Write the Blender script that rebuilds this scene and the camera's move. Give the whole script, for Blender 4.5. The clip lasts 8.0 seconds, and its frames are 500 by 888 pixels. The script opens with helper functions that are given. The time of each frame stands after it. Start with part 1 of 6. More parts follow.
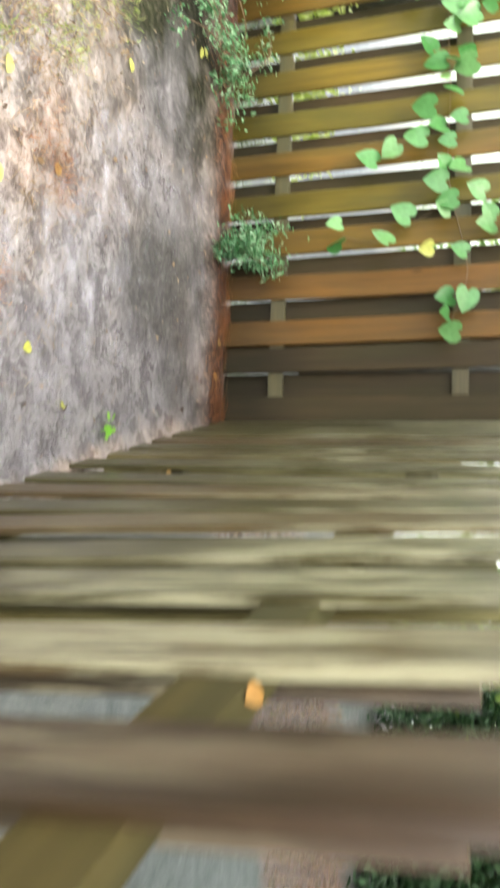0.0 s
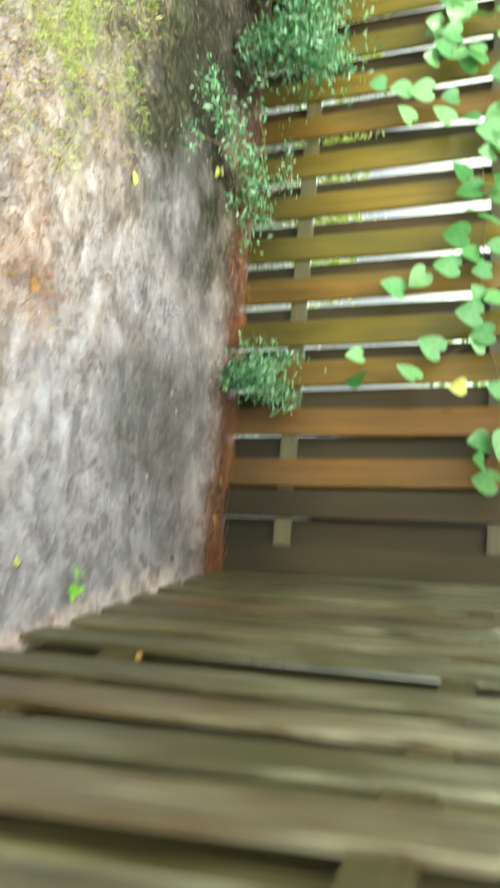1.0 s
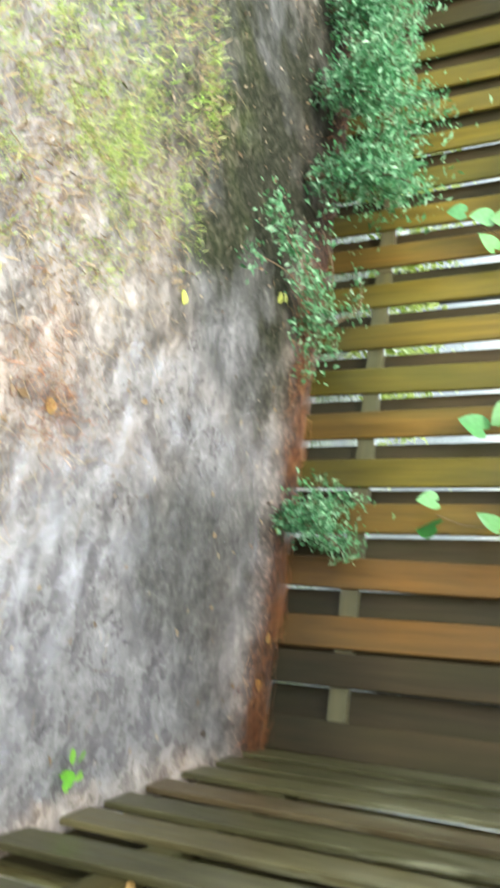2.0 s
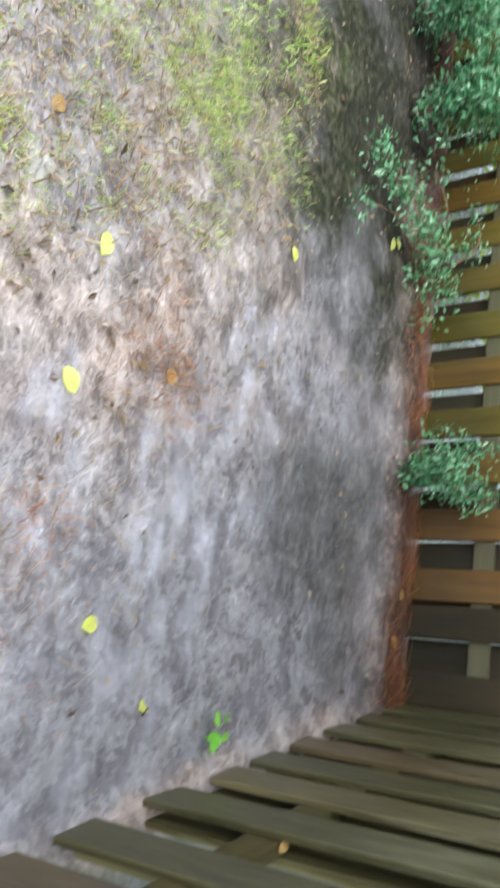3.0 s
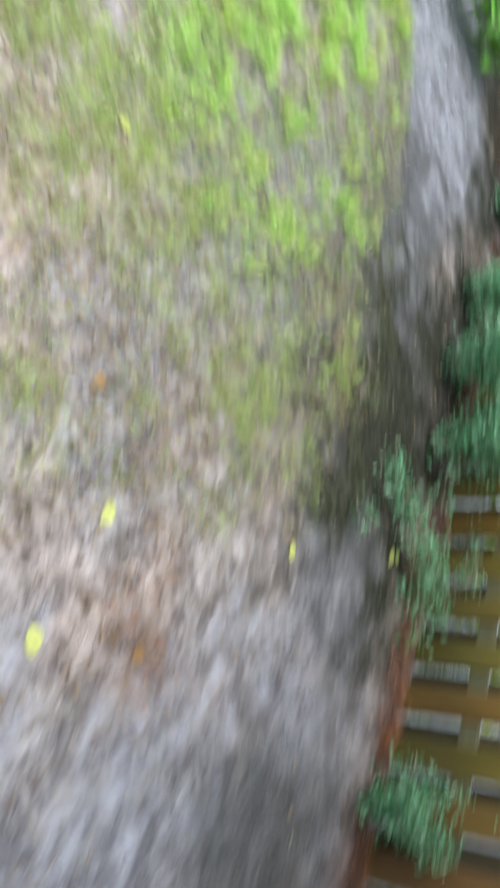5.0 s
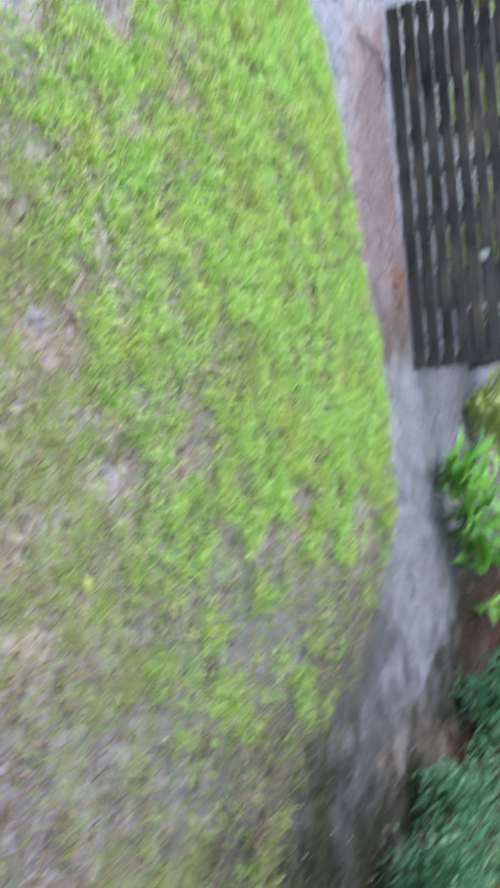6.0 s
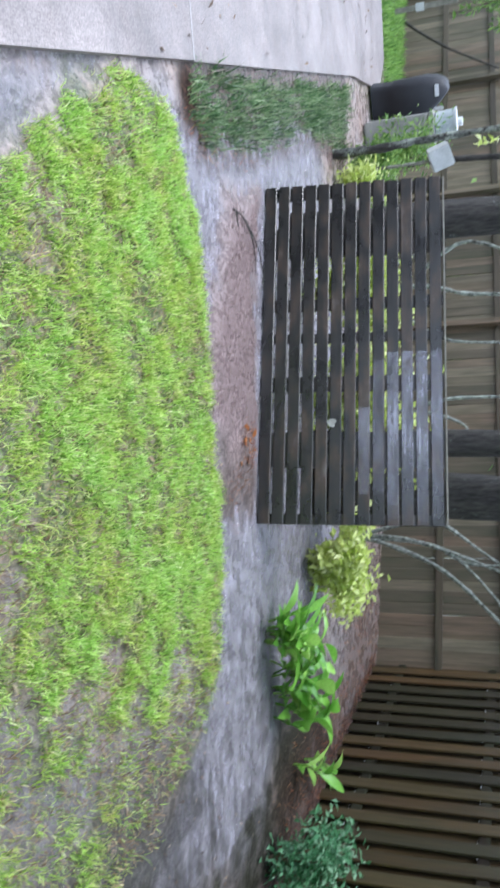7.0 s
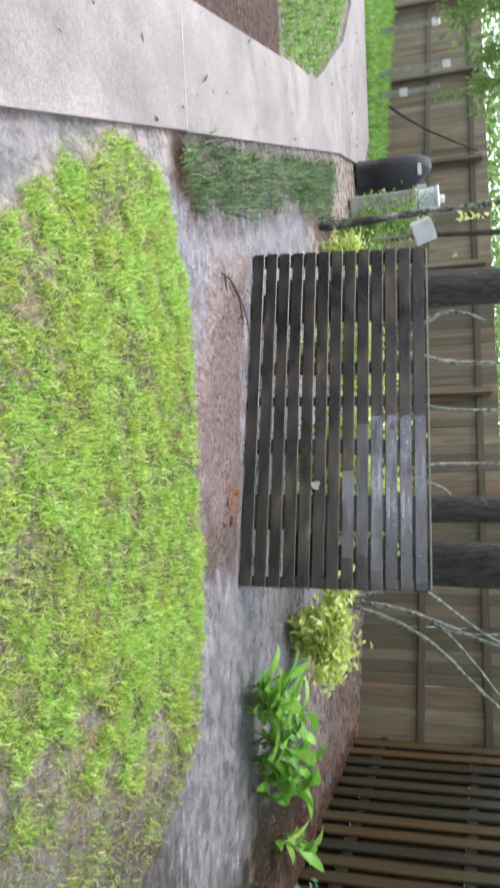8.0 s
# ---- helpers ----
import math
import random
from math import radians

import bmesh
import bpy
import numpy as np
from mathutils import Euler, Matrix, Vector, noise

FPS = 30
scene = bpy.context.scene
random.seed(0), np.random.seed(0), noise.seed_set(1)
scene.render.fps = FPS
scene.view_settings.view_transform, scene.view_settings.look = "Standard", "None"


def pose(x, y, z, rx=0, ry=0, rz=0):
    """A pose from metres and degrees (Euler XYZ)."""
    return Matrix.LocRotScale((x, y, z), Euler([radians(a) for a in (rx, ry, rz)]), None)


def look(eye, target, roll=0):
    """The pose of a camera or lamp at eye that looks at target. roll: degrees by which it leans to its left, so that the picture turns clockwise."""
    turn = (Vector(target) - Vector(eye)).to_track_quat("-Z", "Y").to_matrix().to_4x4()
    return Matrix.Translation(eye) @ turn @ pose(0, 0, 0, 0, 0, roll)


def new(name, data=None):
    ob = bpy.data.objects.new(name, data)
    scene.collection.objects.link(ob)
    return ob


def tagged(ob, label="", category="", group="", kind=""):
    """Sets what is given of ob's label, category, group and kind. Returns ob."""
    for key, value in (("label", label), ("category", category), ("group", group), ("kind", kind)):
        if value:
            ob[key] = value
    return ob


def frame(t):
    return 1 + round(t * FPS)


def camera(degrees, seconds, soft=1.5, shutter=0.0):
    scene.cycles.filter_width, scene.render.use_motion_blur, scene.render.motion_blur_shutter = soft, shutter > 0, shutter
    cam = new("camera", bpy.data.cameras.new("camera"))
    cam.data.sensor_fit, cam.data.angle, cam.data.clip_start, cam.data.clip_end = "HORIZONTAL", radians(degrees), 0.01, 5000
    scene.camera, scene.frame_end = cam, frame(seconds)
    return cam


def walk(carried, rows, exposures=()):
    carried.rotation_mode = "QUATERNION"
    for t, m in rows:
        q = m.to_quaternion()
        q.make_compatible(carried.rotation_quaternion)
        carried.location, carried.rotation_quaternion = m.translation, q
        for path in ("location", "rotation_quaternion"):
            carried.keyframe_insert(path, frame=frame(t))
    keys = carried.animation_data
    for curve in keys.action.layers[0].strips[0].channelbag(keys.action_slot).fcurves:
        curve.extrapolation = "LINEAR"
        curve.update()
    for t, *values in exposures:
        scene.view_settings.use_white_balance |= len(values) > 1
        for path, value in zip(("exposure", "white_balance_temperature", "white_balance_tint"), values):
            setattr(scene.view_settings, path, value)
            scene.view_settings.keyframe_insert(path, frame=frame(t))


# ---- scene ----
cam = camera(35.3, 8.0, soft=2.6, shutter=0.8)
PATH = [
    (0, (0.534, -4.16, 1.632), (0.343, -2.274, 0.997), 90.4),
    (0.5, (0.423, -3.906, 1.578), (0.089, -2.049, 0.915), 91.1),
    (0.6, (0.403, -3.862, 1.571), (0.05, -2.012, 0.899), 90.6),
    (1, (0.295, -3.666, 1.515), (-0.181, -1.844, 0.841), 90.0),
    (1.2, (0.266, -3.52, 1.464), (-0.306, -1.723, 0.798), 90.2),
    (2.3, (0.072, -3.234, 1.42), (-0.733, -1.647, 0.506), 87.8),
    (2.5, (0.056, -3.233, 1.405), (-0.717, -1.666, 0.431), 87.6),
    (3, (0.089, -3.232, 1.391), (-0.538, -1.686, 0.289), 86.3),
    (3.5, (0.095, -3.242, 1.397), (-0.438, -1.692, 0.252), 86.4),
    (4, (0.1, -3.232, 1.397), (-0.406, -1.68, 0.241), 86.7),
    (4.2, (0.097, -3.229, 1.393), (-0.453, -1.689, 0.242), 86.6),
    (5.3, (-0.118, -3.32, 1.467), (-1.509, -2.356, 0.401), 86.1),
    (5.5, (-0.2, -3.383, 1.493), (-1.696, -2.597, 0.423), 84.7),
    (5.9, (-0.3, -3.42, 1.431), (-1.971, -2.926, 0.45), 84.7),
    (6.5, (-0.287, -3.519, 1.548), (-2.136, -3.238, 0.84), 86.8),
    (7, (-0.369, -3.599, 1.621), (-2.258, -3.399, 0.994), 88.4),
    (7.5, (-0.368, -3.559, 1.584), (-2.28, -3.43, 1.01), 88.2),
    (8, (-0.374, -3.563, 1.605), (-2.288, -3.529, 1.026), 88.0),
]
walk(cam, [(t, look(eye, target, roll)) for t, eye, target, roll in PATH], exposures=((0, 2.38, 7300, 7), (0.5, 2.42, 7300, 3), (1.2, 2.48, 7200, -4), (2.5, 2.3, 6350, 2), (3.0, 2.0, 6150, 6), (3.5, 2.0, 6150, 8), (4.2, 1.98, 6100, 8), (5.5, 1.42, 6000, 4), (6.0, 1.3, 5650, 11), (6.5, 1.24, 5750, 8), (7, 1.25, 5750, 12), (8, 1.25, 6500, 11)))

# ---- light: overcast sky after rain, a weak and very wide sun ----
world = bpy.data.worlds.new("world")
scene.world = world
world.use_nodes = True
wn, wl = world.node_tree.nodes, world.node_tree.links
wn.clear()
sky = wn.new("ShaderNodeTexSky")
sky.sky_type, sky.sun_disc = "NISHITA", False
sky.sun_elevation, sky.sun_rotation, sky.dust_density = radians(55), radians(200), 4.0
clear_sky = wn.new("ShaderNodeBackground")
clear_sky.inputs[1].default_value = 0.10
wl.new(sky.outputs[0], clear_sky.inputs[0])
cloud_noise = wn.new("ShaderNodeTexNoise")
cloud_noise.inputs["Scale"].default_value = 2.2
cloud_noise.inputs["Detail"].default_value = 4
cloud_ramp = wn.new("ShaderNodeValToRGB")
cloud_ramp.color_ramp.elements[0].position, cloud_ramp.color_ramp.elements[0].color = 0.3, (0.60, 0.68, 0.82, 1)
cloud_ramp.color_ramp.elements[1].position, cloud_ramp.color_ramp.elements[1].color = 0.75, (0.92, 0.98, 1.06, 1)
wl.new(cloud_noise.outputs[0], cloud_ramp.inputs[0])
cloud = wn.new("ShaderNodeBackground")
cloud.inputs[1].default_value = 1.55
wl.new(cloud_ramp.outputs[0], cloud.inputs[0])
sky_mix = wn.new("ShaderNodeMixShader")
sky_mix.inputs[0].default_value = 0.8
wl.new(clear_sky.outputs[0], sky_mix.inputs[1])
wl.new(cloud.outputs[0], sky_mix.inputs[2])
world_out = wn.new("ShaderNodeOutputWorld")
wl.new(sky_mix.outputs[0], world_out.inputs[0])
sun_data = bpy.data.lights.new("sun", "SUN")
sun_data.energy, sun_data.angle, sun_data.color = 1.2, radians(25), (1.0, 0.96, 0.9)
sun = new("sun", sun_data)
sun.matrix_world = look((-2, -14, 20), (-3, -3, 0))

# ---- materials ----


class Nodes:
    """A material's node tree with short calls."""

    def __init__(self, name):
        self.mat = bpy.data.materials.new(name)
        self.mat.use_nodes = True
        self.n, self.l = self.mat.node_tree.nodes, self.mat.node_tree.links
        self.bsdf = self.n["Principled BSDF"]

    def add(self, kind, **values):
        node = self.n.new(kind)
        for key, value in values.items():
            node.inputs[key].default_value = value
        return node

    def coords(self, stretch=(1, 1, 1)):
        tc = self.n.new("ShaderNodeTexCoord")
        mp = self.n.new("ShaderNodeMapping")
        mp.inputs["Scale"].default_value = stretch
        self.l.new(tc.outputs["Object"], mp.inputs[0])
        return mp.outputs[0]

    def noise(self, vec, scale, detail=4.0, rough=0.55, seed=None):
        node = self.n.new("ShaderNodeTexNoise")
        node.inputs["Scale"].default_value = scale
        node.inputs["Detail"].default_value = detail
        node.inputs["Roughness"].default_value = rough
        if seed is not None:
            node.noise_dimensions = "4D"
            self.l.new(seed, node.inputs["W"])
        self.l.new(vec, node.inputs["Vector"])
        return node.outputs[0]

    def ramp(self, fac, stops):
        node = self.n.new("ShaderNodeValToRGB")
        els = node.color_ramp.elements
        while len(els) < len(stops):
            els.new(0.5)
        for el, (pos, col) in zip(els, stops):
            el.position, el.color = pos, (*col, 1) if len(col) == 3 else col
        self.l.new(fac, node.inputs[0])
        return node.outputs[0]

    def mix(self, fac, a, b, blend="MIX"):
        node = self.n.new("ShaderNodeMix")
        node.data_type, node.blend_type = "RGBA", blend
        for sock, val in ((node.inputs[0], fac), (node.inputs[6], a), (node.inputs[7], b)):
            if isinstance(val, (int, float)):
                sock.default_value = val
            elif isinstance(val, tuple):
                sock.default_value = (*val, 1)
            else:
                self.l.new(val, sock)
        return node.outputs[2]

    def math(self, op, a, b=0.0):
        node = self.n.new("ShaderNodeMath")
        node.operation = op
        for sock, val in zip(node.inputs, (a, b)):
            if isinstance(val, (int, float)):
                sock.default_value = val
            else:
                self.l.new(val, sock)
        return node.outputs[0]

    def attr(self, name):
        node = self.n.new("ShaderNodeAttribute")
        node.attribute_name = name
        return node.outputs["Fac"]

    def bump(self, height, strength=0.3, distance=0.01):
        node = self.n.new("ShaderNodeBump")
        node.inputs["Strength"].default_value = strength
        node.inputs["Distance"].default_value = distance
        self.l.new(height, node.inputs["Height"])
        self.l.new(node.outputs[0], self.bsdf.inputs["Normal"])
        return node.outputs[0]

    def done(self, color=None, rough=0.5, metal=0.0, spec=0.5):
        if color is not None:
            if isinstance(color, tuple):
                self.bsdf.inputs["Base Color"].default_value = (*color, 1)
            else:
                self.l.new(color, self.bsdf.inputs["Base Color"])
        if isinstance(rough, (int, float)):
            self.bsdf.inputs["Roughness"].default_value = rough
        else:
            self.l.new(rough, self.bsdf.inputs["Roughness"])
        self.bsdf.inputs["Metallic"].default_value = metal
        self.bsdf.inputs["Specular IOR Level"].default_value = spec
        return self.mat


def wood(name, tones, rough=0.45, stain=(0.05, 0.055, 0.03), stain_amount=0.5, grain=1.0, axis=2, wet=0.35, pale_top=None, streaks=(6.0, 1.1), edge=(0.42, 0.68), spec=0.5, splash=None, contrast=1.0, head=None):
    """Boards with grain along their length; each board has its own tone by Object Info's Random."""
    m = Nodes(name)
    info = m.n.new("ShaderNodeObjectInfo")
    seed = m.math("MULTIPLY", info.outputs["Random"], 73.0)
    stretch = [28 * grain] * 3
    stretch[axis] = 1.6 * grain
    fine = m.noise(m.coords(tuple(stretch)), 1.0, 6, 0.6, seed)
    stretch2 = [streaks[0]] * 3
    stretch2[axis] = streaks[1]
    broad = m.noise(m.coords(tuple(stretch2)), 1.0, 6 if pale_top else 3, 0.66 if pale_top else 0.6, seed)
    step = 1.0 / len(tones)
    tone = m.n.new("ShaderNodeValToRGB")
    tone.color_ramp.interpolation = "LINEAR"
    while len(tone.color_ramp.elements) < len(tones):
        tone.color_ramp.elements.new(0.5)
    for i, (el, col) in enumerate(zip(tone.color_ramp.elements, tones)):
        el.position, el.color = (i + 0.5) * step, (*col, 1)
    m.l.new(info.outputs["Random"], tone.inputs[0])
    low, high = 1 - 0.55 * contrast, 1 + 0.22 * contrast
    streak = m.ramp(fine, [(0.3, (low, low, low)), (0.7, (high, high * 0.97, high * 0.94))])
    col = m.mix(0.8, tone.outputs[0], streak, "MULTIPLY")
    stain_mask = m.ramp(broad, [(edge[0], (0, 0, 0)), (edge[1], (1, 1, 1))])
    amount = m.math("MULTIPLY", stain_mask, stain_amount)
    # Pale streaks strengthen upwards: weathering, with wet sky sheen painted into the colour.
    if pale_top:
        sep = m.n.new("ShaderNodeSeparateXYZ")
        m.l.new(m.coords(), sep.inputs[0])
        high = m.n.new("ShaderNodeMapRange")
        high.inputs[1].default_value, high.inputs[2].default_value = pale_top
        m.l.new(sep.outputs[2], high.inputs[0])
        amount = m.math("MULTIPLY", amount, high.outputs[0])
        cloudy = m.ramp(m.noise(m.coords((5, 5, 1.3)), 1.0, 3, 0.6, seed), [(0.40, (0.08,) * 3), (0.58, (1, 1, 1))])
        amount = m.math("MULTIPLY", amount, cloudy)
    col = m.mix(amount, col, stain)
    if splash:
        foot = m.n.new("ShaderNodeSeparateXYZ")
        m.l.new(m.coords(), foot.inputs[0])
        soaked = m.n.new("ShaderNodeMapRange")
        soaked.inputs[1].default_value, soaked.inputs[2].default_value, soaked.inputs[3].default_value, soaked.inputs[4].default_value = *splash, 1.0, 0.0
        m.l.new(m.math("ADD", foot.outputs[2], m.math("MULTIPLY", m.math("ADD", broad, -0.5), 0.7)), soaked.inputs[0])
        col = m.mix(m.math("MULTIPLY", soaked.outputs[0], 0.9), col, m.mix(0.8, col, (0.22, 0.25, 0.22), "MULTIPLY"))
    # Boards turn dark red-brown towards their tops, with a streaky edge.
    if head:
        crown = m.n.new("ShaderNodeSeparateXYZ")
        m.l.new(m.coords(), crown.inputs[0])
        head_dark = m.n.new("ShaderNodeMapRange")
        head_dark.inputs[1].default_value, head_dark.inputs[2].default_value = head
        m.l.new(m.math("ADD", crown.outputs[2], m.math("MULTIPLY", m.math("ADD", broad, -0.5), 0.9)), head_dark.inputs[0])
        col = m.mix(m.math("MULTIPLY", head_dark.outputs[0], 0.8), col, m.ramp(fine, [(0.3, (0.018, 0.011, 0.007)), (0.55, (0.058, 0.030, 0.019)), (0.72, (0.14, 0.088, 0.060))]))
    knots = m.n.new("ShaderNodeTexVoronoi")
    knots.voronoi_dimensions = "4D"
    knots.inputs["Scale"].default_value = 1.0
    kst = [9.0] * 3
    kst[axis] = 3.2
    m.l.new(m.coords(tuple(kst)), knots.inputs["Vector"])
    m.l.new(seed, knots.inputs["W"])
    dark = m.ramp(knots.outputs["Distance"], [(0.05, (0.25, 0.2, 0.18)), (0.13, (1, 1, 1))])
    col = m.mix(0.7, col, dark, "MULTIPLY")
    m.bump(fine, 0.35, 0.004)
    m.bsdf.inputs["Coat Weight"].default_value, m.bsdf.inputs["Coat Roughness"].default_value = wet, 0.18
    rr = m.ramp(broad, [(0.3, (rough - 0.14,) * 3), (0.7, (rough + 0.12,) * 3)])
    return m.done(col, rr, spec=spec)


def leafy(name, tones, rough=0.35, spec=0.5, patch=None):
    """Leaves and blades: tone by Random Per Island, with light passing through."""
    m = Nodes(name)
    geo = m.n.new("ShaderNodeNewGeometry")
    step = 1.0 / (len(tones) - 1)
    col = m.ramp(geo.outputs["Random Per Island"], [(i * step, c) for i, c in enumerate(tones)])
    if patch:
        spread = m.noise(m.coords(), 3.4, 5, 0.65)
        col = m.mix(m.ramp(spread, [(0.42, (0, 0, 0)), (0.66, (0.85, 0.85, 0.85))]), col, patch, "MULTIPLY")
    m.done(col, rough, spec=spec)
    glow = m.n.new("ShaderNodeBsdfTranslucent")
    m.l.new(col, glow.inputs[0])
    both = m.n.new("ShaderNodeMixShader")
    both.inputs[0].default_value = 0.42
    m.l.new(m.bsdf.outputs[0], both.inputs[1])
    m.l.new(glow.outputs[0], both.inputs[2])
    m.l.new(both.outputs[0], m.n["Material Output"].inputs[0])
    return m.mat


def single_leaf(name, tones, rough=0.35):
    """A big leaf that is an object of its own: tone by Object Info's Random, pale veins, light passing through."""
    m = Nodes(name)
    info = m.n.new("ShaderNodeObjectInfo")
    step = 1.0 / (len(tones) - 1)
    col = m.ramp(info.outputs["Random"], [(i * step, c) for i, c in enumerate(tones)])
    mott = m.noise(m.coords(), 45, 3)
    col = m.mix(0.6, col, m.ramp(mott, [(0.3, (0.75, 0.75, 0.7)), (0.7, (1.2, 1.2, 1.2))]), "MULTIPLY")
    m.done(col, rough)
    glow = m.n.new("ShaderNodeBsdfTranslucent")
    m.l.new(col, glow.inputs[0])
    both = m.n.new("ShaderNodeMixShader")
    both.inputs[0].default_value = 0.3
    m.l.new(m.bsdf.outputs[0], both.inputs[1])
    m.l.new(glow.outputs[0], both.inputs[2])
    m.l.new(both.outputs[0], m.n["Material Output"].inputs[0])
    return m.mat


def plain(name, a, b, scale=8.0, rough=0.6, bump=0.2, metal=0.0, fine=60.0):
    m = Nodes(name)
    big = m.noise(m.coords(), scale, 5)
    small = m.noise(m.coords(), fine, 3)
    col = m.mix(m.ramp(big, [(0.3, (0, 0, 0)), (0.7, (1, 1, 1))]), a, b)
    col = m.mix(0.5, col, m.ramp(small, [(0.3, (0.7, 0.7, 0.7)), (0.7, (1.15, 1.15, 1.15))]), "MULTIPLY")
    m.bump(small, bump, 0.005)
    return m.done(col, rough, metal)


def ground_material():
    """Wet yard soil: sand washed over dark soil that carries painted shade; lawn thatch, mulch, needle bed and paving
    grit by the sheet's own masks.
    """
    m = Nodes("wet_soil")
    vec = m.coords()
    broad, mid, fine, grit = m.noise(vec, 1.6, 4), m.noise(vec, 8.5, 6, 0.66), m.noise(vec, 34, 4, 0.62), m.noise(vec, 150, 3)
    soil = m.ramp(mid, [(0.33, (0.13, 0.106, 0.10)), (0.46, (0.22, 0.184, 0.175)), (0.58, (0.33, 0.28, 0.268)), (0.72, (0.43, 0.37, 0.36))])
    soil = m.mix(m.ramp(broad, [(0.44, (0, 0, 0)), (0.60, (0.7, 0.7, 0.7))]), soil, m.ramp(mid, [(0.35, (0.15, 0.10, 0.08)), (0.62, (0.44, 0.325, 0.27))]))
    soil = m.mix(0.52, soil, m.ramp(fine, [(0.30, (0.58, 0.57, 0.57)), (0.5, (0.97, 0.96, 0.95)), (0.68, (1.28, 1.26, 1.24))]), "MULTIPLY")
    thatch = m.ramp(fine, [(0.32, (0.022, 0.034, 0.010)), (0.5, (0.075, 0.095, 0.028)), (0.68, (0.20, 0.19, 0.085))])
    thatch = m.mix(m.ramp(mid, [(0.50, (0, 0, 0)), (0.64, (0.8, 0.8, 0.8))]), thatch, m.ramp(fine, [(0.32, (0.05, 0.035, 0.025)), (0.62, (0.32, 0.24, 0.17))]))
    needles = m.ramp(fine, [(0.3, (0.014, 0.009, 0.007)), (0.5, (0.045, 0.024, 0.018)), (0.70, (0.16, 0.08, 0.055))])
    mulch = m.ramp(fine, [(0.3, (0.07, 0.045, 0.042)), (0.5, (0.18, 0.128, 0.122)), (0.70, (0.33, 0.25, 0.24))])
    # Near-black soil: the shade under shrubs and fence is put into its colour.
    shaded_loam = m.ramp(fine, [(0.3, (0.009, 0.0095, 0.006)), (0.5, (0.021, 0.0205, 0.014)), (0.70, (0.060, 0.056, 0.040))])
    paving = m.ramp(mid, [(0.3, (0.10, 0.107, 0.108)), (0.7, (0.185, 0.19, 0.188))])
    field = m.ramp(mid, [(0.3, (0.05, 0.075, 0.022)), (0.7, (0.15, 0.18, 0.06))])
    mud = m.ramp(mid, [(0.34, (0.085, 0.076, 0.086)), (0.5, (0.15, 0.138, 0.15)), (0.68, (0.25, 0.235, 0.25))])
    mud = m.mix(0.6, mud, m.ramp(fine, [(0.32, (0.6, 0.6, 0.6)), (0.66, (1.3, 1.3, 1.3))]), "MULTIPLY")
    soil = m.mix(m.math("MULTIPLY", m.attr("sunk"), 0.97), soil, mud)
    soil = m.mix(m.attr("shaded_loam"), soil, shaded_loam)
    soil = m.mix(m.attr("mulch"), soil, mulch)
    col = m.mix(m.attr("lawn"), soil, thatch)
    col = m.mix(m.attr("needles"), col, needles)
    col = m.mix(m.attr("field"), col, field)
    col = m.mix(m.attr("paving"), col, paving)
    dots = m.ramp(grit, [(0.68, (0, 0, 0)), (0.72, (1, 1, 1))])
    col = m.mix(m.math("MULTIPLY", dots, m.math("ADD", m.math("MULTIPLY", m.attr("shaded_loam"), -0.12), 0.16)), col, (0.5, 0.46, 0.42))
    height = m.math("ADD", fine, m.math("MULTIPLY", grit, 0.35))
    height = m.math("ADD", height, m.math("MULTIPLY", mid, 1.2))
    m.bump(height, 0.7, 0.014)
    rough = m.mix(m.attr("shaded_loam"), m.ramp(mid, [(0.3, (0.14,) * 3), (0.7, (0.42,) * 3)]), (0.72, 0.72, 0.72))
    mat = m.done(col, m.mix(m.attr("paving"), rough, (0.62, 0.62, 0.62)))
    m.l.new(m.math("ADD", m.math("MULTIPLY", m.attr("shaded_loam"), -0.30), 0.38), m.bsdf.inputs["Specular IOR Level"])
    return mat


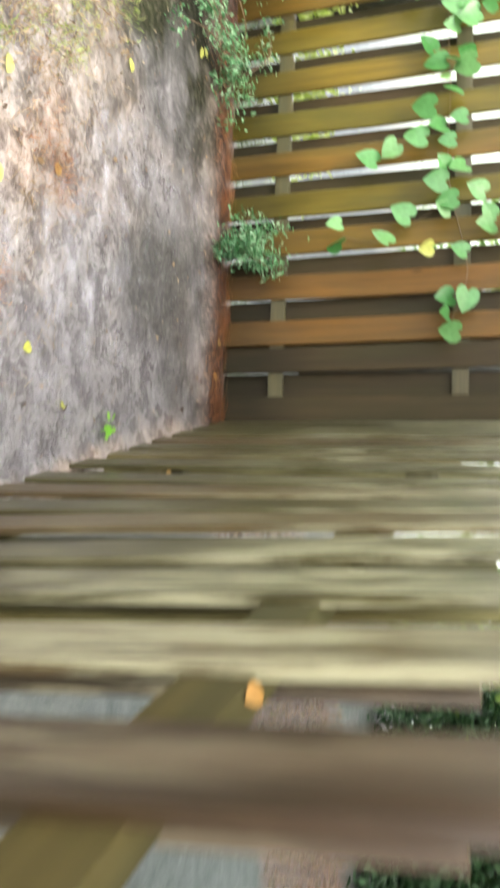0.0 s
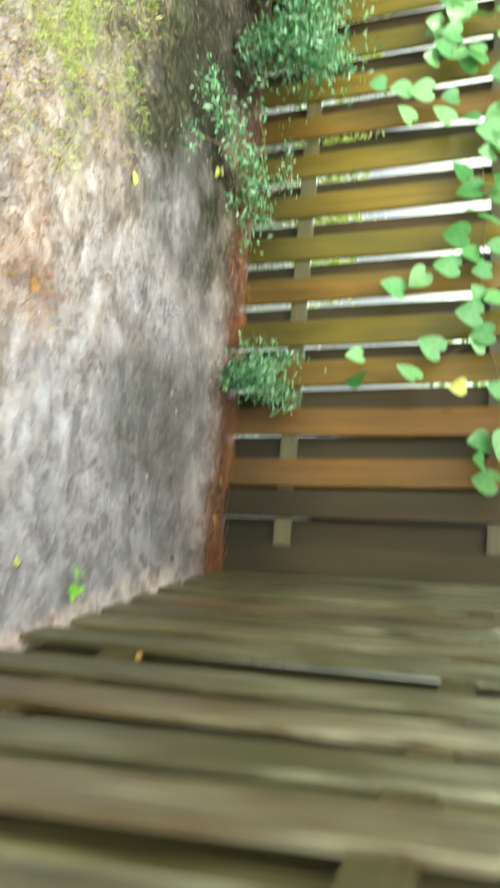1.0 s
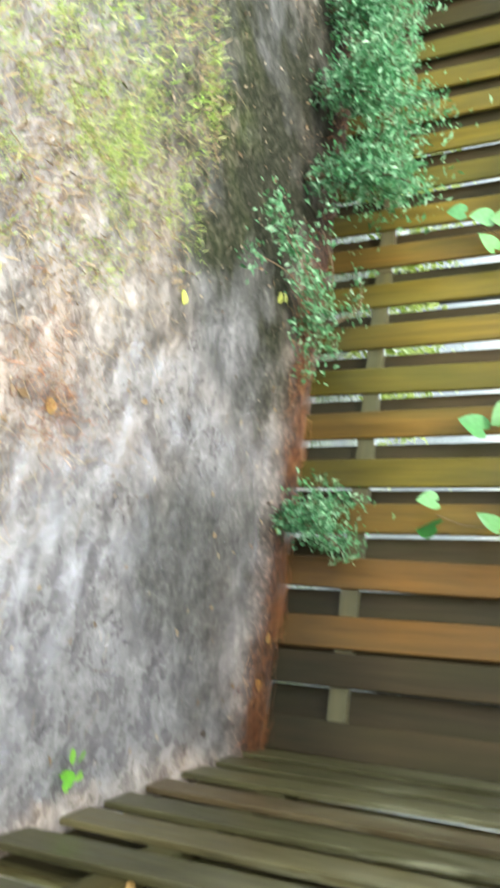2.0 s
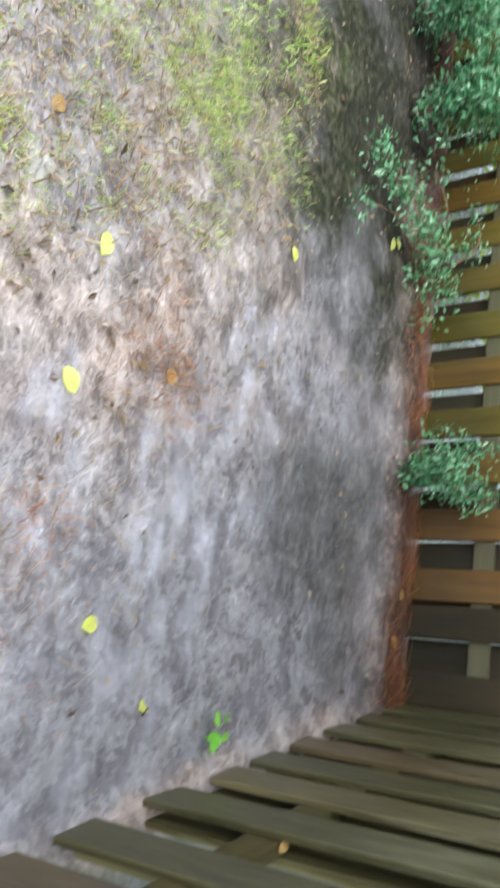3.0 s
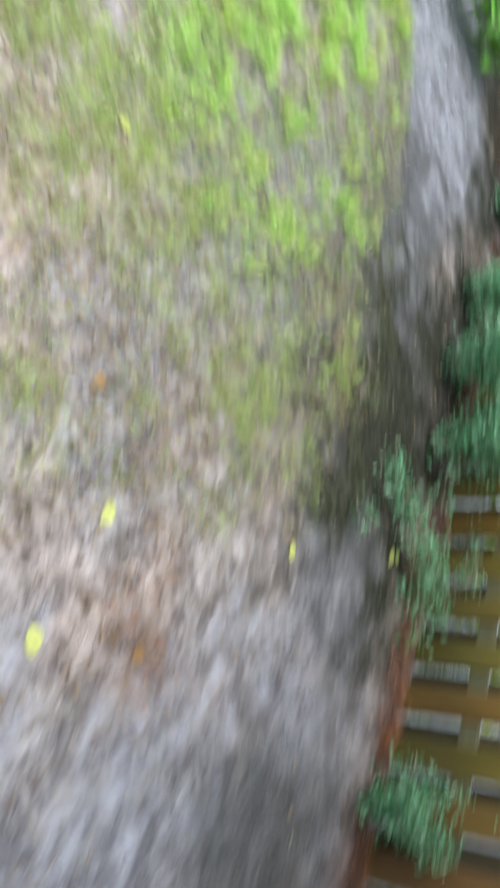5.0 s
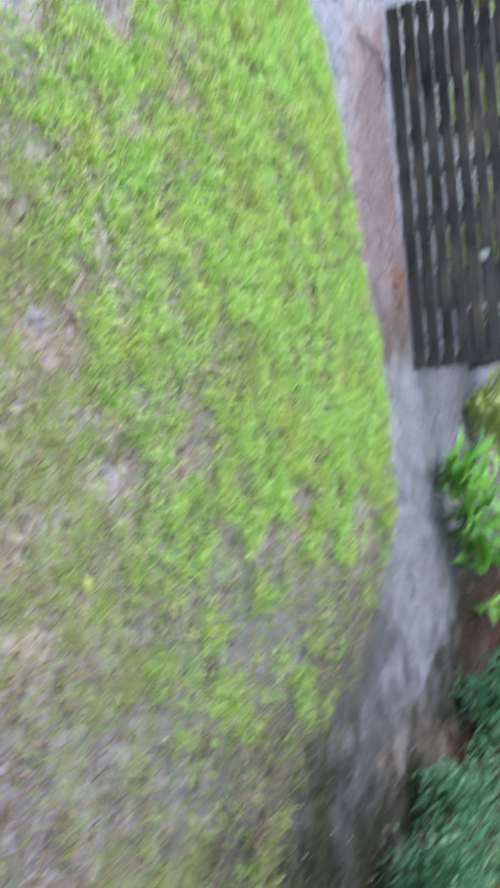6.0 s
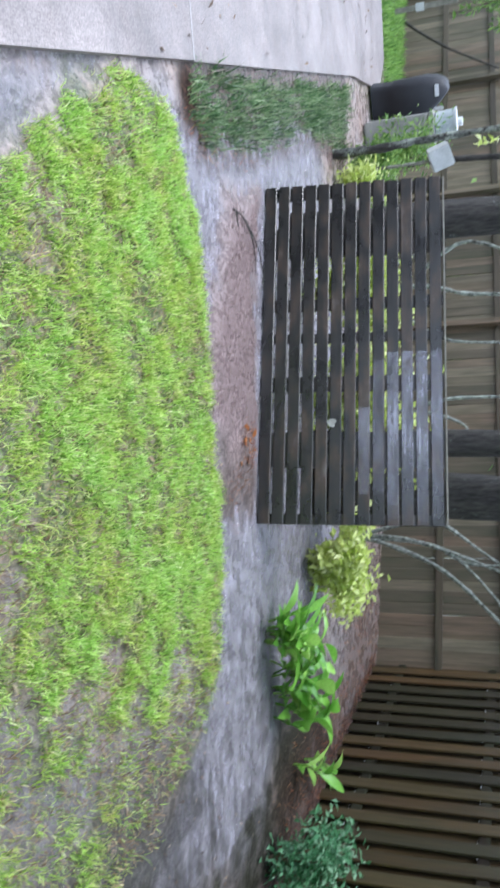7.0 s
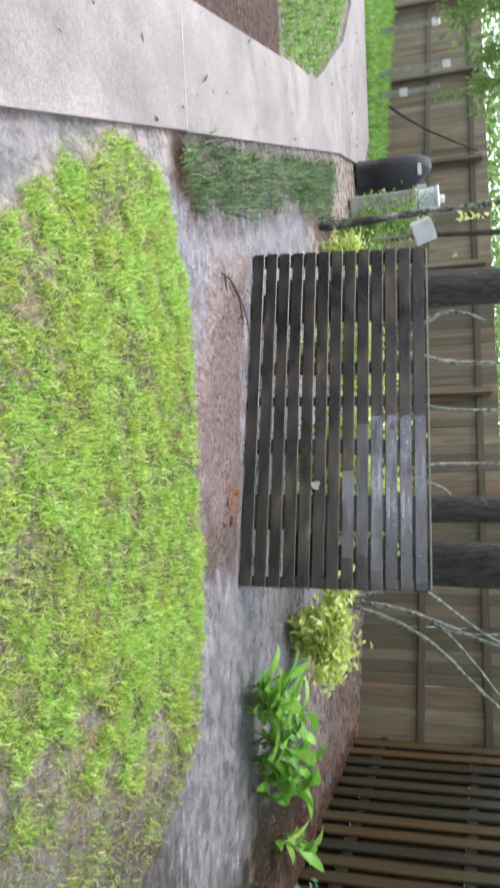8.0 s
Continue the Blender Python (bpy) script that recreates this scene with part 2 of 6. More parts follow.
def water_material():
    """Shallow, slightly silty rain water: the bed shows through, the sky lies on its rain-beaten ripples and is also
    painted into the pale silt.
    """
    m = Nodes("rain_water")
    m.n.remove(m.bsdf)
    still = m.math("MULTIPLY", m.math("ADD", m.attr("beaten"), -0.05), 12.5)
    small = m.mix(still, m.noise(m.coords((1.0, 0.36, 1)), 120, 3, 0.6), m.noise(m.coords((0.45, 1.25, 1)), 44, 3, 0.6))
    large = m.mix(still, m.noise(m.coords((1.0, 0.42, 1)), 62, 3, 0.55), m.noise(m.coords((0.45, 1.3, 1)), 17, 3, 0.6))
    bump = m.n.new("ShaderNodeBump")
    bump.inputs["Strength"].default_value, bump.inputs["Distance"].default_value = 0.8, 0.03
    m.l.new(m.math("MULTIPLY", m.math("ADD", m.math("MULTIPLY", small, 0.5), large), m.math("ADD", m.math("MULTIPLY", still, -0.7), 1.8)), bump.inputs["Height"])
    gloss = m.add("ShaderNodeBsdfGlossy", Roughness=0.05, Color=(1, 1, 1, 1))
    m.l.new(m.attr("beaten"), gloss.inputs["Roughness"])
    m.l.new(bump.outputs[0], gloss.inputs["Normal"])
    bed = m.add("ShaderNodeBsdfTransparent", Color=(0.93, 0.92, 0.90, 1))
    # Lavender diffuse layer: silt plus reflected sky put into the colour.
    silt_sheen = m.add("ShaderNodeBsdfDiffuse", Color=(0.68, 0.65, 0.75, 1))
    murk = m.n.new("ShaderNodeMixShader")
    m.l.new(m.math("MULTIPLY", m.attr("silt_sheen"), m.ramp(m.noise(m.coords(), 2.6, 4), [(0.35, (0.75,) * 3), (0.65, (1.2,) * 3)])), murk.inputs[0])
    m.l.new(bed.outputs[0], murk.inputs[1])
    m.l.new(silt_sheen.outputs[0], murk.inputs[2])
    fres = m.add("ShaderNodeFresnel", IOR=1.45)
    m.l.new(bump.outputs[0], fres.inputs["Normal"])
    both = m.n.new("ShaderNodeMixShader")
    m.l.new(fres.outputs[0], both.inputs[0])
    m.l.new(murk.outputs[0], both.inputs[1])
    m.l.new(gloss.outputs[0], both.inputs[2])
    film = m.n.new("ShaderNodeMixShader")
    dry = m.n.new("ShaderNodeBsdfTransparent")
    m.l.new(m.attr("depth"), film.inputs[0])
    m.l.new(dry.outputs[0], film.inputs[1])
    m.l.new(both.outputs[0], film.inputs[2])
    m.l.new(film.outputs[0], m.n["Material Output"].inputs[0])
    return m.mat


def panel_wood():
    """Dark, wet, weathered slats with a brown cast where the stain has worn."""
    m = Nodes("dark_wet_slat")
    info = m.n.new("ShaderNodeObjectInfo")
    seed = m.math("MULTIPLY", info.outputs["Random"], 61.0)
    fine = m.noise(m.coords((2.5, 40, 40)), 1.0, 6, 0.6, seed)
    broad = m.noise(m.coords((2.6, 5, 5)), 1.0, 4, 0.6, seed)
    col = m.ramp(broad, [(0.35, (0.008, 0.008, 0.009)), (0.50, (0.015, 0.0135, 0.012)), (0.60, (0.042, 0.026, 0.015)), (0.70, (0.10, 0.088, 0.080))])
    col = m.mix(0.75, col, m.ramp(fine, [(0.3, (0.45, 0.45, 0.45)), (0.7, (1.6, 1.6, 1.6))]), "MULTIPLY")
    m.bump(fine, 0.35, 0.003)
    return m.done(col, m.ramp(broad, [(0.35, (0.2,) * 3), (0.64, (0.45,) * 3)]), spec=0.75)


def sheen_material(name, thick):
    """Sky sheen painted as a thin pale layer, broken up along the grain."""
    m = Nodes(name)
    info = m.n.new("ShaderNodeObjectInfo")
    seed = m.math("MULTIPLY", info.outputs["Random"], 3.0)
    fine = m.noise(m.coords((5, 60, 60)), 1.0, 5, 0.65, seed)
    patch = m.noise(m.coords((2.4, 5, 5)), 1.0, 4, 0.65, seed)
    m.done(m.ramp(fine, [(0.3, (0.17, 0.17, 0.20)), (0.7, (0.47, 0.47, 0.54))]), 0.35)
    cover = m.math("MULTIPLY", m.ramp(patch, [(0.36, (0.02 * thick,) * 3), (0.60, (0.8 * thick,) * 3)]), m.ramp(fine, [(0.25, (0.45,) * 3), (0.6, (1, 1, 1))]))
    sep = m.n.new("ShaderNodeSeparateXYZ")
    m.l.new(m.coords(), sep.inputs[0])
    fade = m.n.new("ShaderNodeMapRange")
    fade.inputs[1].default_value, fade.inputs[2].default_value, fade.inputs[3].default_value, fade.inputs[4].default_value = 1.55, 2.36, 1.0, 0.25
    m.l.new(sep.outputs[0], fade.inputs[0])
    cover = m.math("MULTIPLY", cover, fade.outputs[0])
    clear = m.n.new("ShaderNodeBsdfTransparent")
    both = m.n.new("ShaderNodeMixShader")
    m.l.new(cover, both.inputs[0])
    m.l.new(clear.outputs[0], both.inputs[1])
    m.l.new(m.bsdf.outputs[0], both.inputs[2])
    m.l.new(both.outputs[0], m.n["Material Output"].inputs[0])
    return m.mat


def bark_material(name="dark_wet_bark", lichen=(0.20, 0.23, 0.20), spread=0.60):
    """Dark, wet, ridged bark with scattered pale lichen."""
    m = Nodes(name)
    ridge, big = m.noise(m.coords((1, 1, 0.22)), 34, 5, 0.65), m.noise(m.coords((1, 1, 0.6)), 5, 4)
    col = m.ramp(ridge, [(0.3, (0.007, 0.0065, 0.006)), (0.7, (0.068, 0.062, 0.054))])
    spots = m.ramp(m.noise(m.coords(), 26, 4, 0.7), [(spread, (0, 0, 0)), (spread + 0.06, (0.8, 0.8, 0.8))])
    col = m.mix(m.math("MULTIPLY", spots, m.ramp(big, [(0.45, (0, 0, 0)), (0.62, (1, 1, 1))])), col, lichen)
    m.bump(ridge, 0.9, 0.02)
    return m.done(col, 0.7, spec=0.3)


def path_material():
    """Wet, pinkish-grey poured concrete with darker damp stains and fine grit."""
    m = Nodes("wet_concrete")
    vec = m.coords()
    broad, mid, fine = m.noise(vec, 1.4, 5, 0.6), m.noise(vec, 7, 5, 0.65), m.noise(vec, 110, 3)
    col = m.ramp(broad, [(0.35, (0.195, 0.168, 0.157)), (0.65, (0.305, 0.266, 0.25))])
    col = m.mix(0.8, col, m.ramp(mid, [(0.32, (0.72, 0.70, 0.69)), (0.6, (1.12, 1.1, 1.1))]), "MULTIPLY")
    col = m.mix(0.8, col, m.ramp(fine, [(0.3, (0.55, 0.55, 0.56)), (0.7, (1.3, 1.3, 1.3))]), "MULTIPLY")
    stain = m.ramp(m.noise(vec, 3.1, 6, 0.75), [(0.60, (0, 0, 0)), (0.70, (0.6, 0.6, 0.6))])
    col = m.mix(stain, col, (0.12, 0.095, 0.08))
    m.bump(m.math("ADD", fine, mid), 0.25, 0.004)
    return m.done(col, m.ramp(mid, [(0.3, (0.3,) * 3), (0.7, (0.6,) * 3)]), spec=0.35)


M_SOIL, M_WATER = ground_material(), water_material()
M_NORTH = wood("wet_cedar", [(0.125, 0.092, 0.011), (0.145, 0.104, 0.014), (0.175, 0.110, 0.016), (0.18, 0.095, 0.018)], 0.45, (0.06, 0.058, 0.008), 0.6, wet=0.15, spec=0.35, splash=(0.2, 0.55))
# Darker cedar copy: shade in the corner and between boards is in its colour.
M_NORTH_SHADED = wood("shaded_cedar", [(0.040, 0.027, 0.012), (0.055, 0.036, 0.016)], 0.55, (0.024, 0.026, 0.008), 0.5, wet=0.08, spec=0.25, splash=(0.2, 0.55))
# Far end of the cedar fence: tree shade is put into the board colour.
M_NORTH_FAR_SHADE = wood("shaded_far_cedar", [(0.024, 0.019, 0.008), (0.042, 0.030, 0.010), (0.085, 0.046, 0.016), (0.058, 0.046, 0.016)], 0.5, (0.024, 0.026, 0.008), 0.6, wet=0.12, spec=0.3)
M_NORTH_RED = wood("orange_cedar", [(0.17, 0.075, 0.016), (0.155, 0.074, 0.016)], 0.45, (0.08, 0.05, 0.012), 0.5, wet=0.15, spec=0.35, splash=(0.2, 0.55))
M_EAST = wood("mossy_board", [(0.060, 0.053, 0.022), (0.096, 0.082, 0.036), (0.086, 0.060, 0.028)], 0.45, (0.32, 0.30, 0.20), 0.88, wet=0.2, pale_top=(0.45, 1.15), streaks=(62.0, 4.6), edge=(0.43, 0.56), grain=2.3, contrast=1.6, spec=0.32)
M_EAST_DARK = wood("dark_mossy_board", [(0.058, 0.046, 0.014), (0.085, 0.060, 0.020)], 0.7, (0.20, 0.18, 0.085), 0.6, wet=0.0, streaks=(34.0, 1.6), edge=(0.44, 0.58), spec=0.2)
M_EAST_HEAD = wood("dark_topped_mossy_board", [(0.030, 0.021, 0.011), (0.040, 0.026, 0.013)], 0.45, (0.30, 0.26, 0.17), 0.9, wet=0.2, pale_top=(0.45, 1.15), streaks=(34.0, 3.4), edge=(0.47, 0.56), grain=2.3, contrast=1.6, spec=0.32, head=(1.10, 1.6))
M_EAST_RAIL = wood("mossy_rail", [(0.05, 0.04, 0.014), (0.065, 0.05, 0.018)], 0.7, axis=0, wet=0.0, spec=0.15)
# Rail spans at the far end, with the same shade in their colour.
M_RAIL_FAR_SHADE = wood("shaded_far_rail", [(0.012, 0.009, 0.005), (0.016, 0.011, 0.006)], 0.6, axis=0, wet=0.0, spec=0.15)
M_MORTAR = plain("pale_joint_filler", (0.27, 0.25, 0.24), (0.33, 0.31, 0.30), 9, 0.6, 0.2)
M_RAIL = wood("wet_rail", [(0.085, 0.072, 0.032), (0.10, 0.08, 0.04)], 0.4, axis=0)
M_GREY = wood("grey_board", [(0.09, 0.075, 0.05), (0.13, 0.11, 0.073), (0.185, 0.155, 0.106), (0.15, 0.108, 0.072)], 0.6, (0.05, 0.055, 0.03), 0.6, wet=0.1, spec=0.25)
M_GREY_RAIL = wood("grey_rail", [(0.05, 0.04, 0.026), (0.08, 0.064, 0.042)], 0.6, axis=0, wet=0.1, spec=0.25)
M_SLAT = panel_wood()
M_SHEEN, M_SHEEN_THIN = sheen_material("painted_sky_sheen", 1.0), sheen_material("thin_painted_sheen", 0.5)
M_GRASS = leafy("lawn_blade", [(0.09, 0.20, 0.025), (0.26, 0.48, 0.07), (0.46, 0.74, 0.13), (0.62, 0.85, 0.22), (0.84, 0.88, 0.48)], 0.42, patch=(1.12, 0.90, 0.80))
M_VERGE = leafy("verge_blade", [(0.05, 0.13, 0.02), (0.14, 0.29, 0.05), (0.27, 0.47, 0.10), (0.38, 0.55, 0.16)], 0.42)
M_THIN = leafy("thin_blade", [(0.12, 0.22, 0.035), (0.30, 0.44, 0.08), (0.48, 0.62, 0.15), (0.60, 0.64, 0.24), (0.40, 0.33, 0.18)], 0.45)
M_DEAD = leafy("dead_blade", [(0.10, 0.065, 0.04), (0.30, 0.20, 0.11), (0.48, 0.36, 0.22), (0.20, 0.12, 0.07)], 0.5)
M_LIRIOPE = leafy("border_blade", [(0.03, 0.075, 0.028), (0.08, 0.17, 0.06), (0.20, 0.33, 0.13), (0.50, 0.58, 0.34)], patch=(0.45, 0.5, 0.5))
M_SHRUB = leafy("shrub_leaf", [(0.04, 0.13, 0.05), (0.09, 0.26, 0.11), (0.19, 0.42, 0.22), (0.40, 0.60, 0.40)], 0.3)
M_LIME = leafy("lime_leaf", [(0.46, 0.58, 0.10), (0.72, 0.80, 0.26), (0.90, 0.93, 0.50)])
M_BROAD = single_leaf("broad_leaf", [(0.12, 0.32, 0.035), (0.26, 0.54, 0.08), (0.46, 0.70, 0.17)], 0.3)
M_VINE = single_leaf("vine_leaf", [(0.05, 0.19, 0.05), (0.11, 0.31, 0.10), (0.20, 0.41, 0.16)], 0.3)
M_YELLOW = single_leaf("yellow_leaf", [(0.54, 0.55, 0.12), (0.62, 0.62, 0.20)], 0.35)
M_OCHRE = single_leaf("ochre_leaf", [(0.36, 0.18, 0.05), (0.45, 0.30, 0.12)], 0.45)
M_RUST = single_leaf("rust_leaf", [(0.30, 0.10, 0.03), (0.42, 0.17, 0.05)], 0.4)
M_BACKLEAF = leafy("far_leaf", [(0.08, 0.17, 0.04), (0.18, 0.32, 0.07), (0.34, 0.46, 0.14)])
# Darker copy of the shrub leaf: canopy shade is put into its colour.
M_SHADY = leafy("shaded_leaf", [(0.02, 0.05, 0.02), (0.04, 0.10, 0.04), (0.08, 0.17, 0.08), (0.18, 0.28, 0.16)], 0.35)
M_BARK = bark_material()
M_LICHEN = plain("lichen_bark", (0.035, 0.036, 0.028), (0.42, 0.46, 0.40), 26, 0.8, 0.8, 0, 70)
M_MOSSY = bark_material("mossy_bark", (0.40, 0.44, 0.37), 0.43)
M_TWIG = plain("brown_twig", (0.12, 0.075, 0.04), (0.2, 0.13, 0.08), 20, 0.6)
M_NEEDLE = leafy("red_pine_needle", [(0.04, 0.018, 0.012), (0.16, 0.055, 0.025), (0.40, 0.15, 0.06), (0.30, 0.11, 0.05), (0.70, 0.40, 0.20)], 0.35)
M_STRAW = leafy("pine_straw", [(0.10, 0.045, 0.03), (0.24, 0.12, 0.08), (0.38, 0.21, 0.15), (0.52, 0.38, 0.27), (0.16, 0.20, 0.07)], 0.5)
M_CONCRETE = path_material()
M_BLACK = plain("black_vinyl", (0.006, 0.0065, 0.010), (0.014, 0.015, 0.020), 5, 0.6, 0.3)
M_WHITE = plain("white_plastic", (0.46, 0.47, 0.47), (0.62, 0.63, 0.63), 9, 0.4, 0.1)
M_STONE = plain("grey_block", (0.20, 0.20, 0.185), (0.34, 0.335, 0.31), 7, 0.7, 0.4)
M_POST = plain("bleached_post", (0.16, 0.15, 0.125), (0.28, 0.265, 0.23), 16, 0.7, 0.4)
M_CLEAR = plain("cloudy_plastic", (0.36, 0.40, 0.42), (0.5, 0.54, 0.55), 9, 0.25, 0.05)
M_SIDING = plain("taupe_siding", (0.16, 0.14, 0.12), (0.20, 0.18, 0.155), 3, 0.6, 0.1)
M_SCRAP = leafy("leaf_scrap", [(0.05, 0.035, 0.025), (0.13, 0.08, 0.05), (0.28, 0.18, 0.10), (0.45, 0.36, 0.27), (0.10, 0.06, 0.04)], 0.4)
M_PALE = single_leaf("pale_leaf", [(0.42, 0.42, 0.38), (0.5, 0.5, 0.46)], 0.4)
M_DROP = plain("water_drop", (0.7, 0.72, 0.75), (0.8, 0.82, 0.85), 9, 0.08, 0.0)

# ---- building helpers ----
rng = np.random.default_rng(7)


def mesh_of(name, verts, faces, material, smooth=False):
    me = bpy.data.meshes.new(name)
    me.from_pydata([tuple(v) for v in verts], [], [tuple(f) for f in faces])
    me.materials.append(material)
    if smooth:
        me.polygons.foreach_set("use_smooth", [True] * len(me.polygons))
    me.update()
    return me


def put(name, me, parent=None, m=None, label=""):
    ob = new(name, me)
    if parent is not None:
        ob.parent = parent
    if m is not None:
        ob.matrix_basis = m
    return tagged(ob, label)


def part(name, bm, material, parent, label="", m=None):
    """Links a bmesh as one mesh object under a thing or a part."""
    me = bpy.data.meshes.new(name)
    bm.to_mesh(me)
    bm.free()
    me.materials.append(material)
    return put(name, me, parent, m, label)


def thing(name, m, label, category, group="", kind=""):
    ob = new(name)
    ob.empty_display_size = 0.1
    ob.matrix_basis = m
    return tagged(ob, label, category, group, kind)


def box_bm(x0, y0, z0, x1, y1, z1, bevel=0.0):
    bm = bmesh.new()
    bmesh.ops.create_cube(bm, size=1)
    for v in bm.verts:
        v.co = Vector(((x0, x1)[v.co.x > 0], (y0, y1)[v.co.y > 0], (z0, z1)[v.co.z > 0]))
    if bevel:
        bmesh.ops.bevel(bm, geom=bm.edges[:], offset=bevel, segments=2, affect="EDGES")
    return bm


def tube(path, radii, seg=9, rough=0.0, seed=0):
    """Verts and faces of a tapered limb along a path."""
    r = np.random.default_rng(seed)
    path = [Vector(p) for p in path]
    verts, faces = [], []
    for i, (p, rad) in enumerate(zip(path, radii)):
        ahead = (path[min(i + 1, len(path) - 1)] - path[max(i - 1, 0)]).normalized()
        side = ahead.cross(Vector((0.31, 0.87, 0.13))).normalized()
        up = ahead.cross(side)
        for k in range(seg):
            a = 2 * math.pi * k / seg
            q = rad * (1 + rough * (r.random() - 0.5))
            verts.append(p + q * (math.cos(a) * side + math.sin(a) * up))
    for i in range(len(path) - 1):
        for k in range(seg):
            a, b = i * seg + k, i * seg + (k + 1) % seg
            faces.append((a, b, b + seg, a + seg))
    faces.append(tuple(range(seg - 1, -1, -1)))
    faces.append(tuple(range((len(path) - 1) * seg, len(path) * seg)))
    return verts, faces


def curve_path(points, n):
    """A smooth path through a few points (Catmull-Rom)."""
    p = np.array([points[0], *points, points[-1]], float)
    out = []
    for i in range(1, len(p) - 2):
        for t in np.linspace(0, 1, n, endpoint=False):
            a, b, c, d = p[i - 1], p[i], p[i + 1], p[i + 2]
            out.append(0.5 * (2 * b + (c - a) * t + (2 * a - 5 * b + 4 * c - d) * t**2 + (3 * b - a - 3 * c + d) * t**3))
    out.append(p[-2])
    return out


def join(pieces):
    verts, faces = [], []
    for v, f in pieces:
        n = len(verts)
        verts += list(v)
        faces += [tuple(i + n for i in q) for q in f]
    return verts, faces


def leaf_cloud(centres, size, width=0.45, droop=0.3, fold=0.15, up=0.5, gen=None):
    """Many small folded leaves, one island each, at the given places."""
    g = gen or rng
    n = len(centres)
    a, tilt = g.uniform(0, 2 * np.pi, n), g.normal(-droop, 0.5, n)
    ahead = np.stack([np.cos(a) * np.cos(tilt), np.sin(a) * np.cos(tilt), np.sin(tilt)], 1)
    top = np.stack([g.normal(0, 0.6, n), g.normal(0, 0.6, n), np.full(n, up) + 0.3], 1)
    side = np.cross(ahead, top)
    side /= np.linalg.norm(side, axis=1, keepdims=True) + 1e-9
    nor = np.cross(side, ahead)
    s = (size * g.uniform(0.6, 1.3, n))[:, None]
    c = np.asarray(centres)
    v = np.stack([c, c + s * (0.5 * ahead + 0.5 * width * side + fold * nor), c + s * ahead, c + s * (0.5 * ahead - 0.5 * width * side + fold * nor)], 1)
    i = np.arange(n)[:, None] * 4
    f = np.concatenate([i + [[0, 1, 2]], i + [[0, 2, 3]]])
    return v.reshape(-1, 3).tolist(), f.tolist()


def blades(xy, z, length, width, lean, gen=None):
    """Grass: bent blades of three faces, one island each."""
    g = gen or rng
    n = len(xy)
    a, b = g.uniform(0, 2 * np.pi, n), g.uniform(0, 2 * np.pi, n)
    ln = length * g.uniform(0.55, 1.35, n)
    k = np.abs(g.normal(lean, 0.35 + 0.2 * (lean < 1.2), n))
    base = np.column_stack([xy, z])
    out = np.stack([np.cos(a), np.sin(a), 0 * a], 1)
    side = np.stack([np.cos(b), np.sin(b), 0 * b], 1) * (width * g.uniform(0.6, 1.3, n))[:, None] / 2
    up = np.array([0, 0, 1.0])
    mid = base + (ln * 0.55)[:, None] * (np.sin(k * 0.6)[:, None] * out + np.cos(k * 0.6)[:, None] * up)
    tip = mid + (ln * 0.5)[:, None] * (np.sin(k * 1.5)[:, None] * out + np.cos(k * 1.5)[:, None] * up)
    tip[:, 2] = np.maximum(tip[:, 2], base[:, 2] + 0.004)
    v = np.stack([base - side, base + side, mid + side * 0.8, mid - side * 0.8, tip], 1)
    i = np.arange(n)[:, None] * 5
    quads, tris = (i + [[0, 1, 2, 3]]).tolist(), (i + [[3, 2, 4]]).tolist()
    return v.reshape(-1, 3).tolist(), quads + tris


def poly_sd(poly, x, y):
    """Signed distance to a polygon, positive inside."""
    p = np.array(poly, float)
    q = np.roll(p, -1, 0)
    best = np.full(x.shape, 1e9)
    inside = np.zeros(x.shape, bool)
    for (ax, ay), (bx, by) in zip(p, q):
        dx, dy = bx - ax, by - ay
        t = np.clip(((x - ax) * dx + (y - ay) * dy) / (dx * dx + dy * dy), 0, 1)
        best = np.minimum(best, np.hypot(x - ax - t * dx, y - ay - t * dy))
        cross = ((ay > y) != (by > y)) & (x < (bx - ax) * (y - ay) / (by - ay + 1e-12) + ax)
        inside ^= cross
    return np.where(inside, best, -best)


def smooth(a, lo, hi):
    t = np.clip((a - lo) / (hi - lo), 0, 1)
    return t * t * (3 - 2 * t)


_lattice = np.random.default_rng(3).random((256, 256))


def value_noise(x, y, scale):
    u, v = np.asarray(x) * scale + 91.3, np.asarray(y) * scale + 47.7
    i, j = np.floor(u).astype(int), np.floor(v).astype(int)
    f, g = u - i, v - j
    f, g = f * f * (3 - 2 * f), g * g * (3 - 2 * g)
    L = lambda a, b: _lattice[a % 256, b % 256]  # noqa: E731
    return (L(i, j) * (1 - f) + L(i + 1, j) * f) * (1 - g) + (L(i, j + 1) * (1 - f) + L(i + 1, j + 1) * f) * g


def fractal(x, y, scale):
    return 0.55 * value_noise(x, y, scale) + 0.3 * value_noise(x, y, scale * 2.3) + 0.15 * value_noise(x, y, scale * 5.1)


# ---- the plan ----
ALONG_E = Vector((0.2346, -0.9721, 0)).normalized()
OUT_E = Vector((0.9721, 0.2346, 0)).normalized()
EAST_TOP = 1.61
CORNER_W = Vector((-9.4, 0, 0))
ALONG_W = Vector((0.53, 0.848, 0)).normalized()
OUT_W = Vector((-0.848, 0.53, 0)).normalized()


def frame_of(origin, along, out):
    m = Matrix.Identity(4)
    m.col[0], m.col[1], m.col[2], m.col[3] = (*along, 0), (*out, 0), (0, 0, 1, 0), (*origin, 1)
    return m


FRAME_N = Matrix.Identity(4)
FRAME_E = frame_of((0, 0, 0), ALONG_E, OUT_E)
FRAME_W = frame_of(CORNER_W, ALONG_W, OUT_W)

